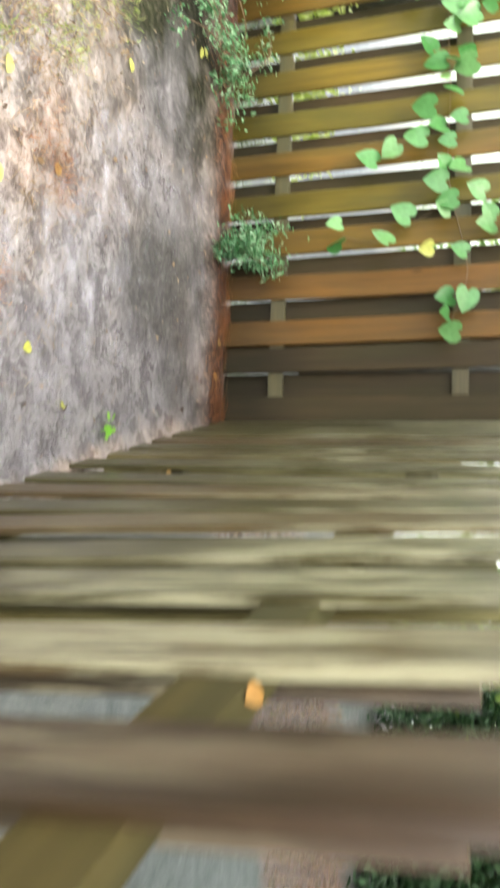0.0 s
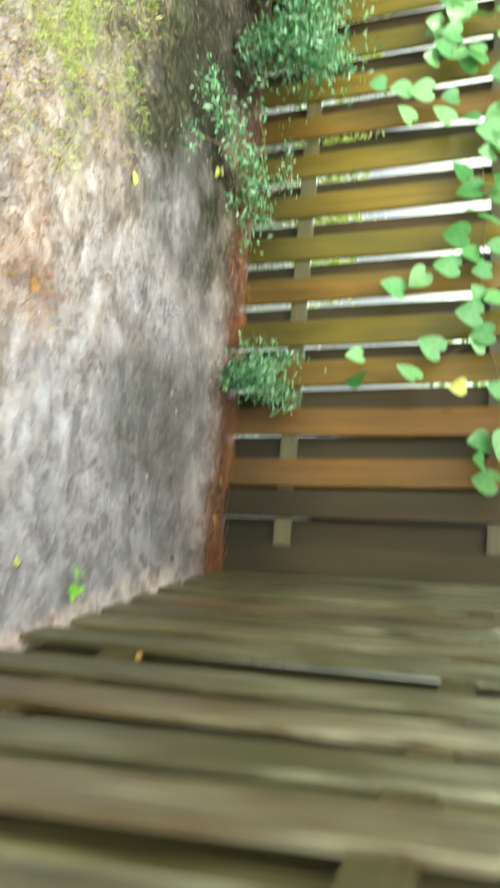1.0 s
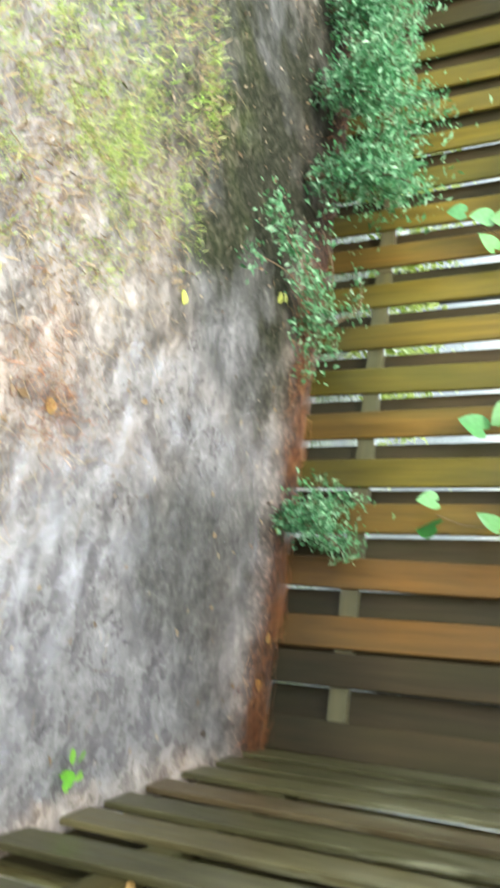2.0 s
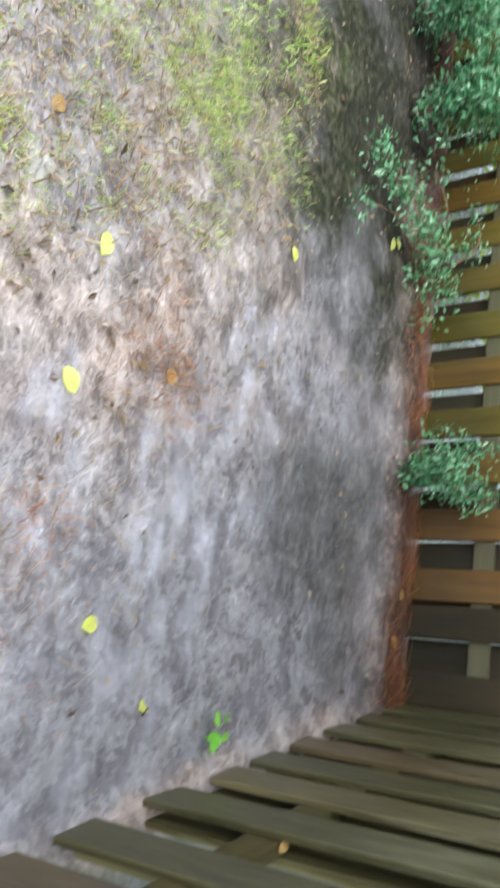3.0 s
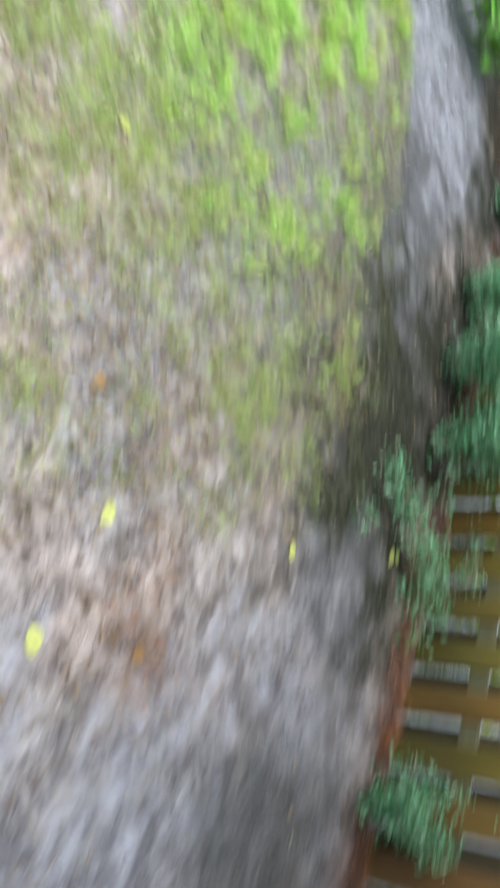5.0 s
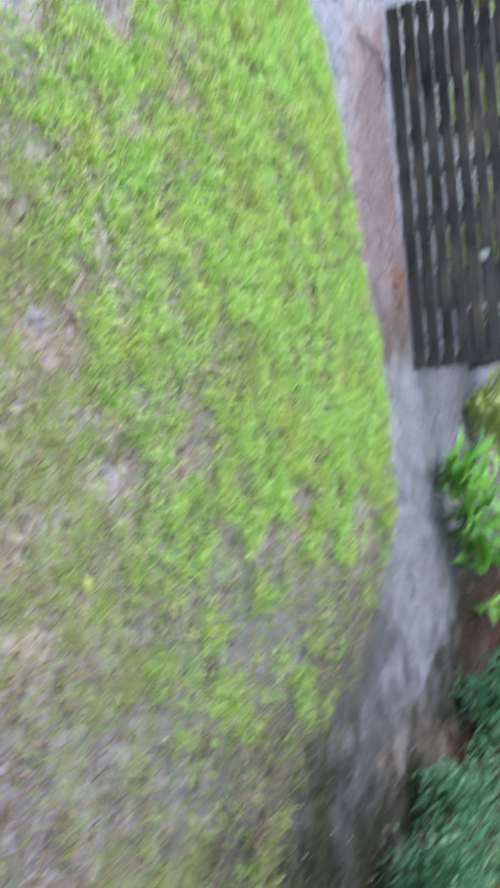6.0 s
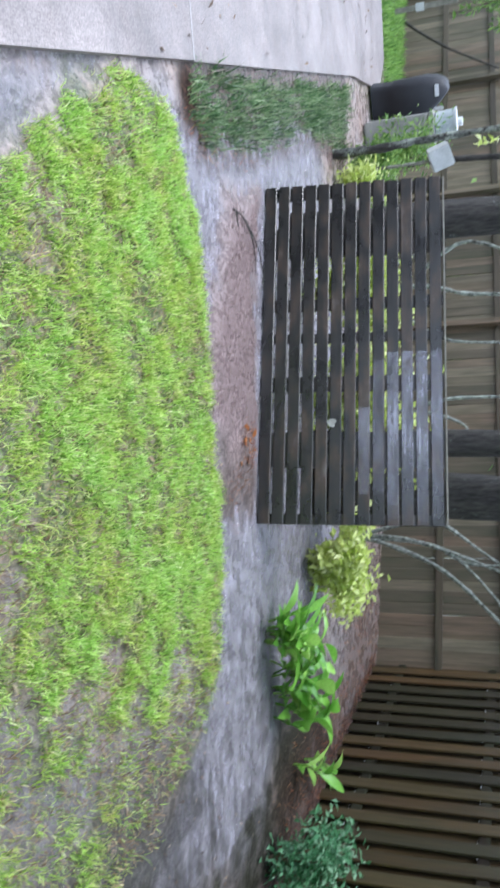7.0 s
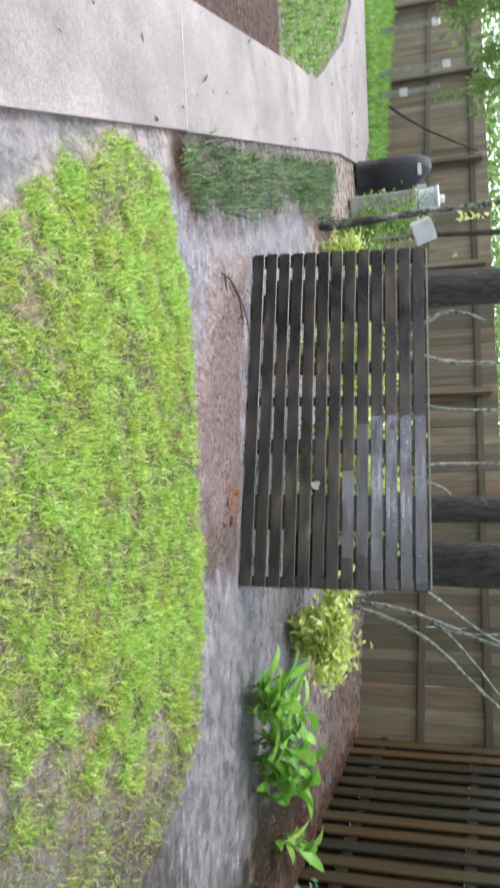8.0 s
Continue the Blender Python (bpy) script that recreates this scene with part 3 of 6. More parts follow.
LAWN = [(-4.13, -4.95), (-4.25, -4.78), (-4.43, -4.47), (-4.55, -4.11), (-4.49, -3.47), (-4.5, -2.98), (-4.51, -2.49), (-4.36, -1.90), (-4.1, -1.68), (-3.8, -1.52), (-3.4, -1.46), (-2.85, -1.42),
        (-2.28, -1.25), (-1.55, -1.15), (-1.0, -1.9), (-0.6, -2.5), (-0.5, -3.7), (-2.73, -4.38), (-3.07, -4.53), (-3.22, -4.69), (-3.63, -4.89)]
CHANNEL = [(-4.2, -5.0), (-4.3, -4.75), (-4.5, -4.4), (-4.6, -4.1), (-4.55, -3.4), (-4.55, -2.5), (-4.4, -1.92), (-4.12, -1.68), (-3.8, -1.5), (-3.2, -1.25), (-3.5, -1.0), (-4.3, -0.75),
           (-5.1, -0.55), (-5.4, -0.95), (-5.95, -1.35), (-6.6, -1.35), (-8.3, -2.3), (-8.5, -3.5), (-8.4, -4.6), (-8.0, -5.2), (-7.5, -5.7), (-6.0, -5.3), (-4.7, -4.9)]
NEAR_POOL = [(-0.15, -2.3), (-0.45, -2.0), (-0.6, -1.6), (-0.9, -1.25), (-1.3, -1.05), (-1.5, -0.5), (-1.0, -0.26), (-0.4, -0.2), (0.1, -0.42), (0.5, -0.9), (0.8, -1.5),
             (1.1, -2.6), (1.3, -3.6), (0.2, -3.7), (0.0, -2.8)]
MIRE = [(-3.7, -1.6), (-2.4, -1.4), (-1.4, -1.5), (-0.9, -2.2), (-1.5, -2.6), (-2.6, -2.5), (-3.4, -2.1)]
CORRIDOR = [(-1.25, -1.0), (-1.6, -1.2), (-2.3, -1.32), (-3.0, -1.5), (-3.5, -1.3), (-3.4, -0.8), (-2.6, -0.62), (-1.9, -0.62), (-1.4, -0.5)]
PATH_POOL = [(-2.2, -4.22), (-2.9, -4.45), (-3.15, -4.7), (-3.6, -4.97), (-2.7, -4.7), (-1.5, -4.3), (-0.5, -4.0), (-0.6, -3.75), (-1.4, -4.0)]
PATHWAY = [(0.77, -3.651), (-2.77, -4.72), (-4.56, -5.26), (-9.65, -6.79), (-11.09, -7.11), (-11.85, -7.4), (-12.3, -7.85), (-12.3, -8.6), (-12.4, -10.4), (-13.5, -16), (-12.9, -16),
           (-11.6, -10.3), (-11.0, -9.2), (-10.2, -8.35), (-9.3, -7.75), (-8.8, -7.39), (-8.4, -7.15), (-7.95, -7.0), (-7.35, -6.86), (-6.75, -6.66), (-4.67, -6.06), (0.93, -4.415)]
ISLAND = [(-7.0, -6.78), (-7.45, -6.88), (-7.95, -7.0), (-8.4, -7.21), (-8.8, -7.45), (-9.5, -7.95), (-10.7, -9.1), (-11.5, -10.4), (-12.8, -16), (-8, -16), (-6.9, -9)]
ISLAND_BED = [(-7.05, -6.6), (-4.6, -5.9), (-3.0, -5.4), (-2.0, -9.0), (-6.9, -9.0)]
VERGE = [(-12.4, -7.6), (-12.5, -10.4), (-13.7, -16), (-19.0, -15.6), (-13.2, -6.4), (-12.2, -6.2)]
BORDER = [(-4.56, -5.20), (-4.48, -4.99), (-4.72, -4.86), (-6.0, -5.15), (-7.46, -5.62), (-9.0, -5.75), (-9.3, -6.55)]


# Pool corner where the fence's dark reflection is painted into water and bed.
FENCE_REFLECTION = [(-0.08, -0.25), (-0.95, -0.3), (-0.95, -0.7), (-0.85, -1.05), (-0.5, -1.2), (-0.28, -1.02), (-0.1, -0.6)]
LEAF_LITTER = [(0.3, -0.25), (0.8, 0.1), (2.6, 1.15), (3.3, 1.3), (4.6, 3.9), (3.4, 4.3), (1.6, 3.2), (0.2, 1.5)]
MULCH = [(-5.0, -4.66), (-5.75, -4.80), (-5.52, -3.6), (-5.24, -2.62), (-4.48, -2.72), (-4.45, -3.43), (-4.64, -3.95)]
# Where the shaded soil colour lies: the strip at the cedar fence and its shrubs.
SHADED_LOAM = [(-1.42, -1.08), (-1.58, -1.36), (-1.82, -1.54), (-2.2, -1.65), (-2.85, -1.58), (-3.35, -1.2), (-3.6, -0.85), (-4.3, -0.75), (-4.9, -0.8), (-5.25, -1.0), (-5.85, -1.4), (-6.6, -1.35), (-7.0, -0.6), (-7.0, 0.0), (0.0, 0.0), (0.0, -0.1), (-0.8, -0.16), (-1.3, -0.3), (-1.42, -0.75)]
BARE = [(-1.95, -3.35, 0.16), (-2.46, -2.87, 0.13), (-2.08, -2.92, 0.10), (-2.89, -2.30, 0.22), (-3.59, -1.73, 0.20), (-1.4, -2.44, 0.32), (-1.78, -2.15, 0.22), (-2.58, -1.55, 0.25),
        (-3.41, -2.13, 0.12), (-3.73, -1.81, 0.16), (-2.54, -2.92, 0.10), (-3.1, -1.62, 0.3), (-2.55, -4.3, 0.15), (-1.0, -2.9, 0.35), (-2.2, -1.75, 0.25), (-4.3, -2.2, 0.10), (-3.0, -2.0, 0.30), (-3.4, -1.8, 0.32), (-2.6, -2.0, 0.25), (-3.2, -2.4, 0.15), (-2.9, -2.33, 0.14), (-3.9, -2.15, 0.14),
        (-3.95, -1.9, 0.22), (-3.3, -1.6, 0.3)]


def bare(x, y):
    """How far the turf is washed off at places x, y."""
    out = smooth(y + 1.5 * (fractal(x, y, 2.9) - 0.5), -2.5, -1.6) * (x > -4.25) * (0.18 + 0.8 * smooth(fractal(x + 3, y, 5.0), 0.4, 0.58))
    out = np.clip(out, 0, 0.95)
    for cx, cy, r in BARE:
        d = np.hypot(x - cx, (y - cy) * 1.2) / r + 0.9 * (fractal(x + cx, y, 6.0) - 0.5)
        out = np.maximum(out, smooth(-d, -1.25, -0.55))
    return out


def mired(x, y):
    """Where rain stands among the thin grass of the lawn's trodden corner."""
    k = smooth(poly_sd(MIRE, x, y) + 0.5 * (fractal(x + 3, y, 3.1) - 0.5), -0.15, 0.25) * smooth(-x, 1.9, 2.4)
    return k * smooth(fractal(x + 9, y, 4.4), 0.42, 0.54)


def lie(x, y):
    """Height of the ground and its masks at places x, y."""
    x, y = np.asarray(x, float), np.asarray(y, float)
    wob = (fractal(x, y, 3.1) - 0.5) * 0.35
    soft_edge = 0.14 + 0.31 * smooth(x, -4.0, -2.8)
    lawn = smooth(poly_sd(LAWN, x, y) + wob * (0.7 + 2.0 * smooth(x, -4.0, -2.6)) + 0.16 * (fractal(x, y, 9.0) - 0.5), -soft_edge, soft_edge)
    fade = smooth(-x + 0.5 * (fractal(x, y, 1.7) - 0.5), 1.3, 3.1)
    worn = np.maximum(bare(x, y), mired(x, y))
    lawn_mask = lawn * np.clip(0.05 + 0.95 * fade, 0, 1) * (1 - 0.9 * worn)
    pool = np.maximum(smooth(poly_sd(CHANNEL, x, y) + wob * 0.4, -0.10, 0.16), smooth(poly_sd(NEAR_POOL, x, y) + wob * 1.6, -0.35, 0.28))
    pool = np.maximum(pool, 0.82 * smooth(poly_sd(CORRIDOR, x, y) + wob * 0.8, -0.25, 0.2))
    pool = np.maximum(pool, smooth(poly_sd(PATH_POOL, x, y) + wob * 0.3, -0.06, 0.10))
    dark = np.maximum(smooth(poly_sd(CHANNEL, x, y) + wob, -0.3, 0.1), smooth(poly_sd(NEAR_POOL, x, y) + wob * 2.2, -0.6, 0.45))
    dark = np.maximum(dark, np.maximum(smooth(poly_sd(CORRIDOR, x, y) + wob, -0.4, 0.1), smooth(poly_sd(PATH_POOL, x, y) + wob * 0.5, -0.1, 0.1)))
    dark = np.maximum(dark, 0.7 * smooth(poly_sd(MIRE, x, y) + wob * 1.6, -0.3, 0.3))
    mulch = smooth(poly_sd(MULCH, x, y) + wob * 0.8 + 0.16 * (fractal(x, y, 9.0) - 0.5), -0.12, 0.20)
    pool, dark = np.maximum(pool, 0.8 * smooth(worn, 0.45, 0.9) * lawn * smooth(-x, 1.7, 2.1)) * (1 - 0.92 * mulch), dark * (1 - mulch)
    shaded_loam = smooth(poly_sd(SHADED_LOAM, x, y) + wob * 1.0 + 0.9 * (fractal(x, y, 9.0) - 0.5), -0.50, 0.42) * (0.38 + 0.5 * smooth(fractal(x + 4, y, 3.6), 0.38, 0.56) + 0.5 * smooth(-x, 1.4, 2.2)).clip(0, 1)
    shaded_loam = np.maximum(shaded_loam, 0.62 * smooth(poly_sd(FENCE_REFLECTION, x, y) + 0.45 * (fractal(x, y, 4.4) - 0.5), -0.16, 0.22))
    shaded_loam = np.maximum(shaded_loam, 0.7 * worn * smooth(-x, 1.6, 2.1) * (0.4 + 0.6 * smooth(y, -2.0, -1.7)))
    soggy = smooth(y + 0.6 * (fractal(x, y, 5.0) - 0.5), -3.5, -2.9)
    shaded_loam = np.maximum(shaded_loam, 0.75 * mulch * soggy)
    pool = pool * (1 - 0.95 * smooth(poly_sd(SHADED_LOAM, x, y) + wob * 0.5, -0.15, 0.15) * smooth(-x, 1.0, 1.5))
    z = 0.012 + 0.024 * lawn_mask + 0.028 * (fractal(x, y, 2.4) - 0.5) + 0.012 * (fractal(x, y, 9.0) - 0.5)
    z = z * (1 - pool) + (-0.025 + 0.018 * (fractal(x, y, 4.0) - 0.5)) * pool
    inside = (y < 0.0)
    bank = smooth(-np.abs(y + 0.05) + 0.12 * (fractal(x, y, 6) - 0.5), -0.25, -0.03) * (x > -9.4) * (x < 0.3)
    west = (x - CORNER_W.x) * OUT_W.x + y * OUT_W.y
    bed = smooth(y, -0.95, -0.4) * smooth(-x, 4.9, 5.7) * inside
    bed = np.maximum(bed, smooth(west, -2.6, -1.4) * (y > -6.2))
    bed = np.maximum(bed, smooth(-x, 8.1, 8.7) * smooth(y, -5.3, -4.6) * inside)
    z = z + 0.022 * mulch
    foot = smooth(x * OUT_E.x + y * OUT_E.y + 0.12 * (fractal(x, y, 7.0) - 0.5), -0.05 - 0.11 * smooth(-np.abs(y + 0.72), -0.35, -0.1), -0.01) * (y < -0.3)
    z, dark = z * (1 - foot) + (0.014 + 0.012 * (fractal(x, y, 9.0) - 0.5)) * foot, dark * (1 - 0.9 * foot)
    z = z * (1 - bank) + 0.05 * bank
    z = z * (1 - bed) + (0.04 + 0.03 * (fractal(x, y, 3) - 0.5)) * bed
    east = x * OUT_E.x + y * OUT_E.y
    beyond = ((y > 0.15) | (east > 0.12) | (west > 0.12)).astype(float)
    far = np.maximum(np.maximum(y, east), west)
    paving = beyond * np.maximum(smooth(east, 0.1, 0.2) * (y < 1.2), smooth(y, 0.4, 0.65) * np.maximum(smooth(x, -1.9, -1.5), smooth(y, 1.3, 1.8)) * smooth(-y, -7, -6)) * smooth(-far, -9, -7)
    field = beyond * (1 - paving)
    grassy = np.maximum(smooth(poly_sd(ISLAND, x, y), -0.05, 0.1), smooth(poly_sd(VERGE, x, y), -0.05, 0.1))
    outside = smooth(-y, 6.5, 7.5) * (1 - beyond)
    soil_bed = smooth(poly_sd(ISLAND_BED, x, y) + wob * 0.8, -0.05, 0.15)
    outside = np.maximum(outside, smooth(-(y - (-4.69 + 0.294 * x)) + wob, 0.1, 0.5) * (1 - beyond) * (x > -7.0))
    shaded_loam = np.maximum(shaded_loam, np.maximum(0.8 * soil_bed, smooth(-np.hypot(x + 4.52, y + 5.1), -0.2, -0.08)))
    lawn_mask = np.maximum(lawn_mask, np.maximum(grassy, outside * 0.9 * (1 - soil_bed)))
    z = np.maximum(z, (0.02 + 0.02 * (fractal(x, y, 2) - 0.5)) * np.maximum(beyond, grassy))
    litter = beyond * smooth(poly_sd(LEAF_LITTER, x, y) + wob * 0.4, -0.1, 0.1)
    paving, field = paving * (1 - litter), field * (1 - litter)
    rim = smooth(poly_sd(BORDER, x, y), -0.22, -0.02) * 0.85
    return z, lawn_mask, np.maximum(np.maximum(bank, bed * 0.55), np.maximum(soil_bed, rim)), field, paving, dark * (1 - 0.5 * bank) * (1 - beyond), np.maximum(mulch * (1 - 0.7 * soggy), litter), shaded_loam * (1 - beyond)


def build_ground():
    def lines(lo, hi, step, far):
        inner = np.arange(lo, hi + step / 2, step)
        grow = np.cumsum(np.geomspace(step * 2, far / 3, 22))
        return np.concatenate([lo - grow[::-1], inner, hi + grow])

    xs, ys = lines(-9.8, 3.2, 0.036, 700), lines(-7.0, 1.7, 0.036, 700)
    gx, gy = np.meshgrid(xs, ys, indexing="ij")
    z, lawn, needles, field, paving, sunk, mulch, shaded_loam = lie(gx, gy)
    nx, ny = gx.shape
    idx = np.arange(nx * ny).reshape(nx, ny)
    quads = np.stack([idx[:-1, :-1], idx[1:, :-1], idx[1:, 1:], idx[:-1, 1:]], -1).reshape(-1, 4)
    me = mesh_of("ground", np.column_stack([gx.ravel(), gy.ravel(), z.ravel()]).tolist(), quads.tolist(), M_SOIL, True)
    for key, data in (("lawn", lawn), ("needles", needles), ("field", field), ("paving", paving), ("sunk", sunk), ("mulch", mulch), ("shaded_loam", shaded_loam)):
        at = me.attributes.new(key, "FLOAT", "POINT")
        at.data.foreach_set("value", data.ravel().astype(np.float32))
    return tagged(put("ground", me), "wet yard soil with washed sand and puddles", "ground", kind="structure")


build_ground()


def ripples(x, y):
    """Rain-beaten wavelets: small ones in the near pool, longer crests in the far channel."""
    near = 0.6 * value_noise(x * 0.45 + 0.1 * y, y - 0.1 * x, 21.0) + 0.4 * value_noise(x * 0.6 - 0.2 * y + 7.3, y + 0.2 * x, 31.0)
    far = 0.6 * value_noise(x - 0.12 * y, y * 0.34 + 0.1 * x, 34.0) + 0.4 * value_noise(x + 0.15 * y + 3.1, y * 0.4 - 0.15 * x, 43.0)
    k = smooth(-x, 1.7, 2.7)
    return 0.002 + 0.009 * (near - 0.5) * (1 - k) + 0.006 * (far - 0.5) * k + 0.005 * (value_noise(x * 0.6, y, 11.0) - 0.5) * (1 - k)


def build_water():
    xs, ys = np.arange(-8.9, 0.92, 0.0115), np.arange(-6.0, -0.12, 0.018)
    gx, gy = np.meshgrid(xs, ys, indexing="ij")
    east = gx * OUT_E.x + gy * OUT_E.y
    south = gy - (-3.885 + 0.301 * gx)
    wet = (lie(gx, gy)[0] < 0.009) & (east < 0.05) & (south > -0.1)
    nx, ny = gx.shape
    idx = np.arange(nx * ny).reshape(nx, ny)
    keep = wet[:-1, :-1] | wet[1:, :-1] | wet[1:, 1:] | wet[:-1, 1:]
    quads = np.stack([idx[:-1, :-1], idx[1:, :-1], idx[1:, 1:], idx[:-1, 1:]], -1)[keep]
    used, flat = np.unique(quads.ravel(), return_inverse=True)
    x, y = gx.ravel()[used], gy.ravel()[used]
    me = mesh_of("water", np.column_stack([x, y, ripples(x, y)]).tolist(), flat.reshape(-1, 4).tolist(), M_WATER, True)
    turf = smooth(poly_sd(LAWN, x, y), -0.25, 0.1)
    # Painted sky sheen: strong in the channel, weak where water would mirror dark things.
    silt_sheen = 0.24 + 0.10 * (1 - turf) + 0.40 * (1 - 0.85 * turf) * (0.95 - 0.2 * smooth(x, -2.4, -1.4)) * smooth(-y + 0.5 * (fractal(x, y, 4.0) - 0.5), 0.55, 1.35)
    silt_sheen = (silt_sheen + 0.4 * smooth(-x, 3.0, 4.0) * (1 - turf) + 0.15 * turf) * (1 - 0.45 * smooth(x, -0.5, 0.1))
    silt_sheen *= 1 - 0.7 * smooth(x, -3.9, -3.2) * smooth(y, -1.75, -1.45) * smooth(-x, 1.1, 1.5)
    silt_sheen *= 1 - 0.55 * smooth(x, -4.5, -3.6) * smooth(y, -2.0, -1.5) * smooth(-x, 1.1, 1.5)
    silt_sheen *= 1 - 0.72 * smooth(poly_sd(FENCE_REFLECTION, x, y) + 0.5 * (fractal(x, y, 5.0) - 0.5), -0.16, 0.2)
    depth = smooth(ripples(x, y) - lie(x, y)[0], 0.0, 0.011)
    for key, data in (("silt_sheen", silt_sheen), ("depth", depth), ("beaten", 0.13 - 0.08 * smooth(-x, 1.7, 2.7))):
        at = me.attributes.new(key, "FLOAT", "POINT")
        at.data.foreach_set("value", data.astype(np.float32))
    return tagged(put("water", me), "shallow rippled rain water over flooded soil", "puddle", kind="structure")


build_water()


def slab(name, poly, z0, z1, material, parent):
    bm = bmesh.new()
    low, high = [bm.verts.new((*p, z0)) for p in poly], [bm.verts.new((*p, z1)) for p in poly]
    bm.faces.new(high)
    for i in range(len(poly)):
        k = (i + 1) % len(poly)
        bm.faces.new((low[i], low[k], high[k], high[i]))
    bmesh.ops.recalc_face_normals(bm, faces=bm.faces[:])
    return part(name, bm, material, parent)


JOINT = (Vector((-4.555, -5.258)), Vector((-4.53, -6.02)))
step_back = Vector((0.022, 0.0))
NEAR_PATH = [(0.77, -3.651), (-2.77, -4.72), tuple(JOINT[0] + step_back), tuple(JOINT[1] + step_back), (0.93, -4.415)]
FAR_PATH = [tuple(JOINT[0]), *PATHWAY[3:20], tuple(JOINT[1])]
path_sheet = thing("pavement", pose(0, 0, 0), "pale wet concrete garden path with a cross joint", "path", kind="structure")
for outline in (NEAR_PATH, FAR_PATH):
    slab("slab", outline, -0.1, 0.05, M_CONCRETE, path_sheet)
slab("joint_filler", [tuple(JOINT[0]), tuple(JOINT[0] + step_back), tuple(JOINT[1] + step_back), tuple(JOINT[1])], -0.1, 0.0515, M_MORTAR, path_sheet)


# ---- fences ----
def board_mesh(name, w, t, h, material, seed, ear=0.0):
    """An upright board: face at y = 0, eased front edges, a slight bow, a worn foot."""
    r = np.random.default_rng(seed)
    e, verts, faces = 0.004, [], []
    bow, rise = r.normal(0, 0.004), r.uniform(-0.012, 0.012)
    for i, z in enumerate((0.0, h * 0.5, h)):
        off = bow * (1 - abs(i - 1))
        k = 1 - (ear if i == 2 else 0) / w * 2
        for x, y in ((-w / 2 * k, e), (-w / 2 * k + e, 0), (w / 2 * k - e, 0), (w / 2 * k, e), (w / 2 * k, t), (-w / 2 * k, t)):
            verts.append((x + off, y + off * 0.7, z + (rise * x / w * 2 if i == 0 else 0)))
    for i in range(2):
        for k in range(6):
            a, b = i * 6 + k, i * 6 + (k + 1) % 6
            faces.append((a, b, b + 6, a + 6))
    faces += [tuple(range(5, -1, -1)), tuple(range(12, 18))]
    return mesh_of(name, verts, faces, material)


def rail(parent, x0, x1, y0, y1, z0, z1, material, label=""):
    return part("rail", box_bm(0, y0, z0, x1 - x0, y1, z1, 0.006), material, parent, label, pose(x0, 0, 0))


def fence_north():
    fence = thing("fence", FRAME_N, "wet cedar shadowbox fence with boards on both faces", "fence")
    H = 1.76
    front = {m: [board_mesh("board", 0.14, 0.018, H - 0.03, m, s) for s in range(4)] for m in (M_NORTH, M_NORTH_RED, M_NORTH_SHADED, M_NORTH_FAR_SHADE)}
    back = [board_mesh("board", 0.163, 0.018, H, M_NORTH_SHADED, 9 + s) for s in range(3)]
    fx = [0.085, 0.36, 0.517, 0.787, 1.037, 1.262] + [1.262 + 0.2467 * k for k in range(1, 33)]
    for i, x in enumerate(fx):
        m = M_NORTH_SHADED if i < 2 else M_NORTH_RED if i in (2, 3) else M_NORTH if x < 4.2 else M_NORTH_FAR_SHADE
        put("board", front[m][i % 4], fence, pose(-x, 0, 0.02 + 0.02 * rng.random(), 0, rng.normal(0, 0.25), 0))
    bx = [0.03, 0.21, 0.40, 0.632, 0.876, 1.11] + [1.343 + 0.2467 * k for k in range(0, 33)]
    for i, x in enumerate(bx):
        if x > 9.35:
            break
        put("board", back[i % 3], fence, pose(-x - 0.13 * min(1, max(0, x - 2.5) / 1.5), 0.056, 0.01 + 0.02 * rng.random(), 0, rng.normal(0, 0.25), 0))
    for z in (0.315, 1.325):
        for x0, x1, m in ((-2.4, -0.01, M_RAIL), (-4.8, -2.403, M_RAIL), (-7.2, -4.803, M_RAIL_FAR_SHADE), (-9.38, -7.203, M_RAIL_FAR_SHADE)):
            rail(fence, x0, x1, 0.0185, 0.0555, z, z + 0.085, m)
    return fence


EAST_BOARDS = [0.09, 0.32, 0.55, 0.80, 1.03, 1.24, 1.49, 1.80, 2.045, 2.32, 2.565, 2.85, 3.075, 3.36, 3.645, 3.90]
EAST_SLIP = {1.80: -0.07, 2.32: -0.08, 2.565: 0.035, 3.075: -0.078, 3.36: -0.055, 3.645: -0.035}


def east_lean(s):
    """Degrees by which the old fence leans into the yard, s metres from the corner, set to fit the camera's view."""
    return 3.6 * float(smooth(s, 1.6, 3.0)) + 1.5 * float(smooth(s, 3.1, 3.65))


def leaning_rail(parent, s0, s1, y0, y1, z0, z1):
    """A rail that follows the lean of the boards it carries."""
    verts, faces = [], []
    stations = np.linspace(s0, s1, 30)
    for s in stations:
        a = radians(east_lean(s))
        for y, z in ((y0, z0), (y1, z0), (y1, z1), (y0, z1)):
            verts.append((s, y * math.cos(a) - z * math.sin(a), y * math.sin(a) + z * math.cos(a)))
    for i in range(len(stations) - 1):
        for k in range(4):
            a, b = i * 4 + k, i * 4 + (k + 1) % 4
            faces.append((a, a + 4, b + 4, b))
    faces += [(0, 1, 2, 3), tuple(len(verts) - 1 - k for k in range(4))]
    return put("rail", mesh_of("rail", verts, faces, M_EAST_RAIL), parent)


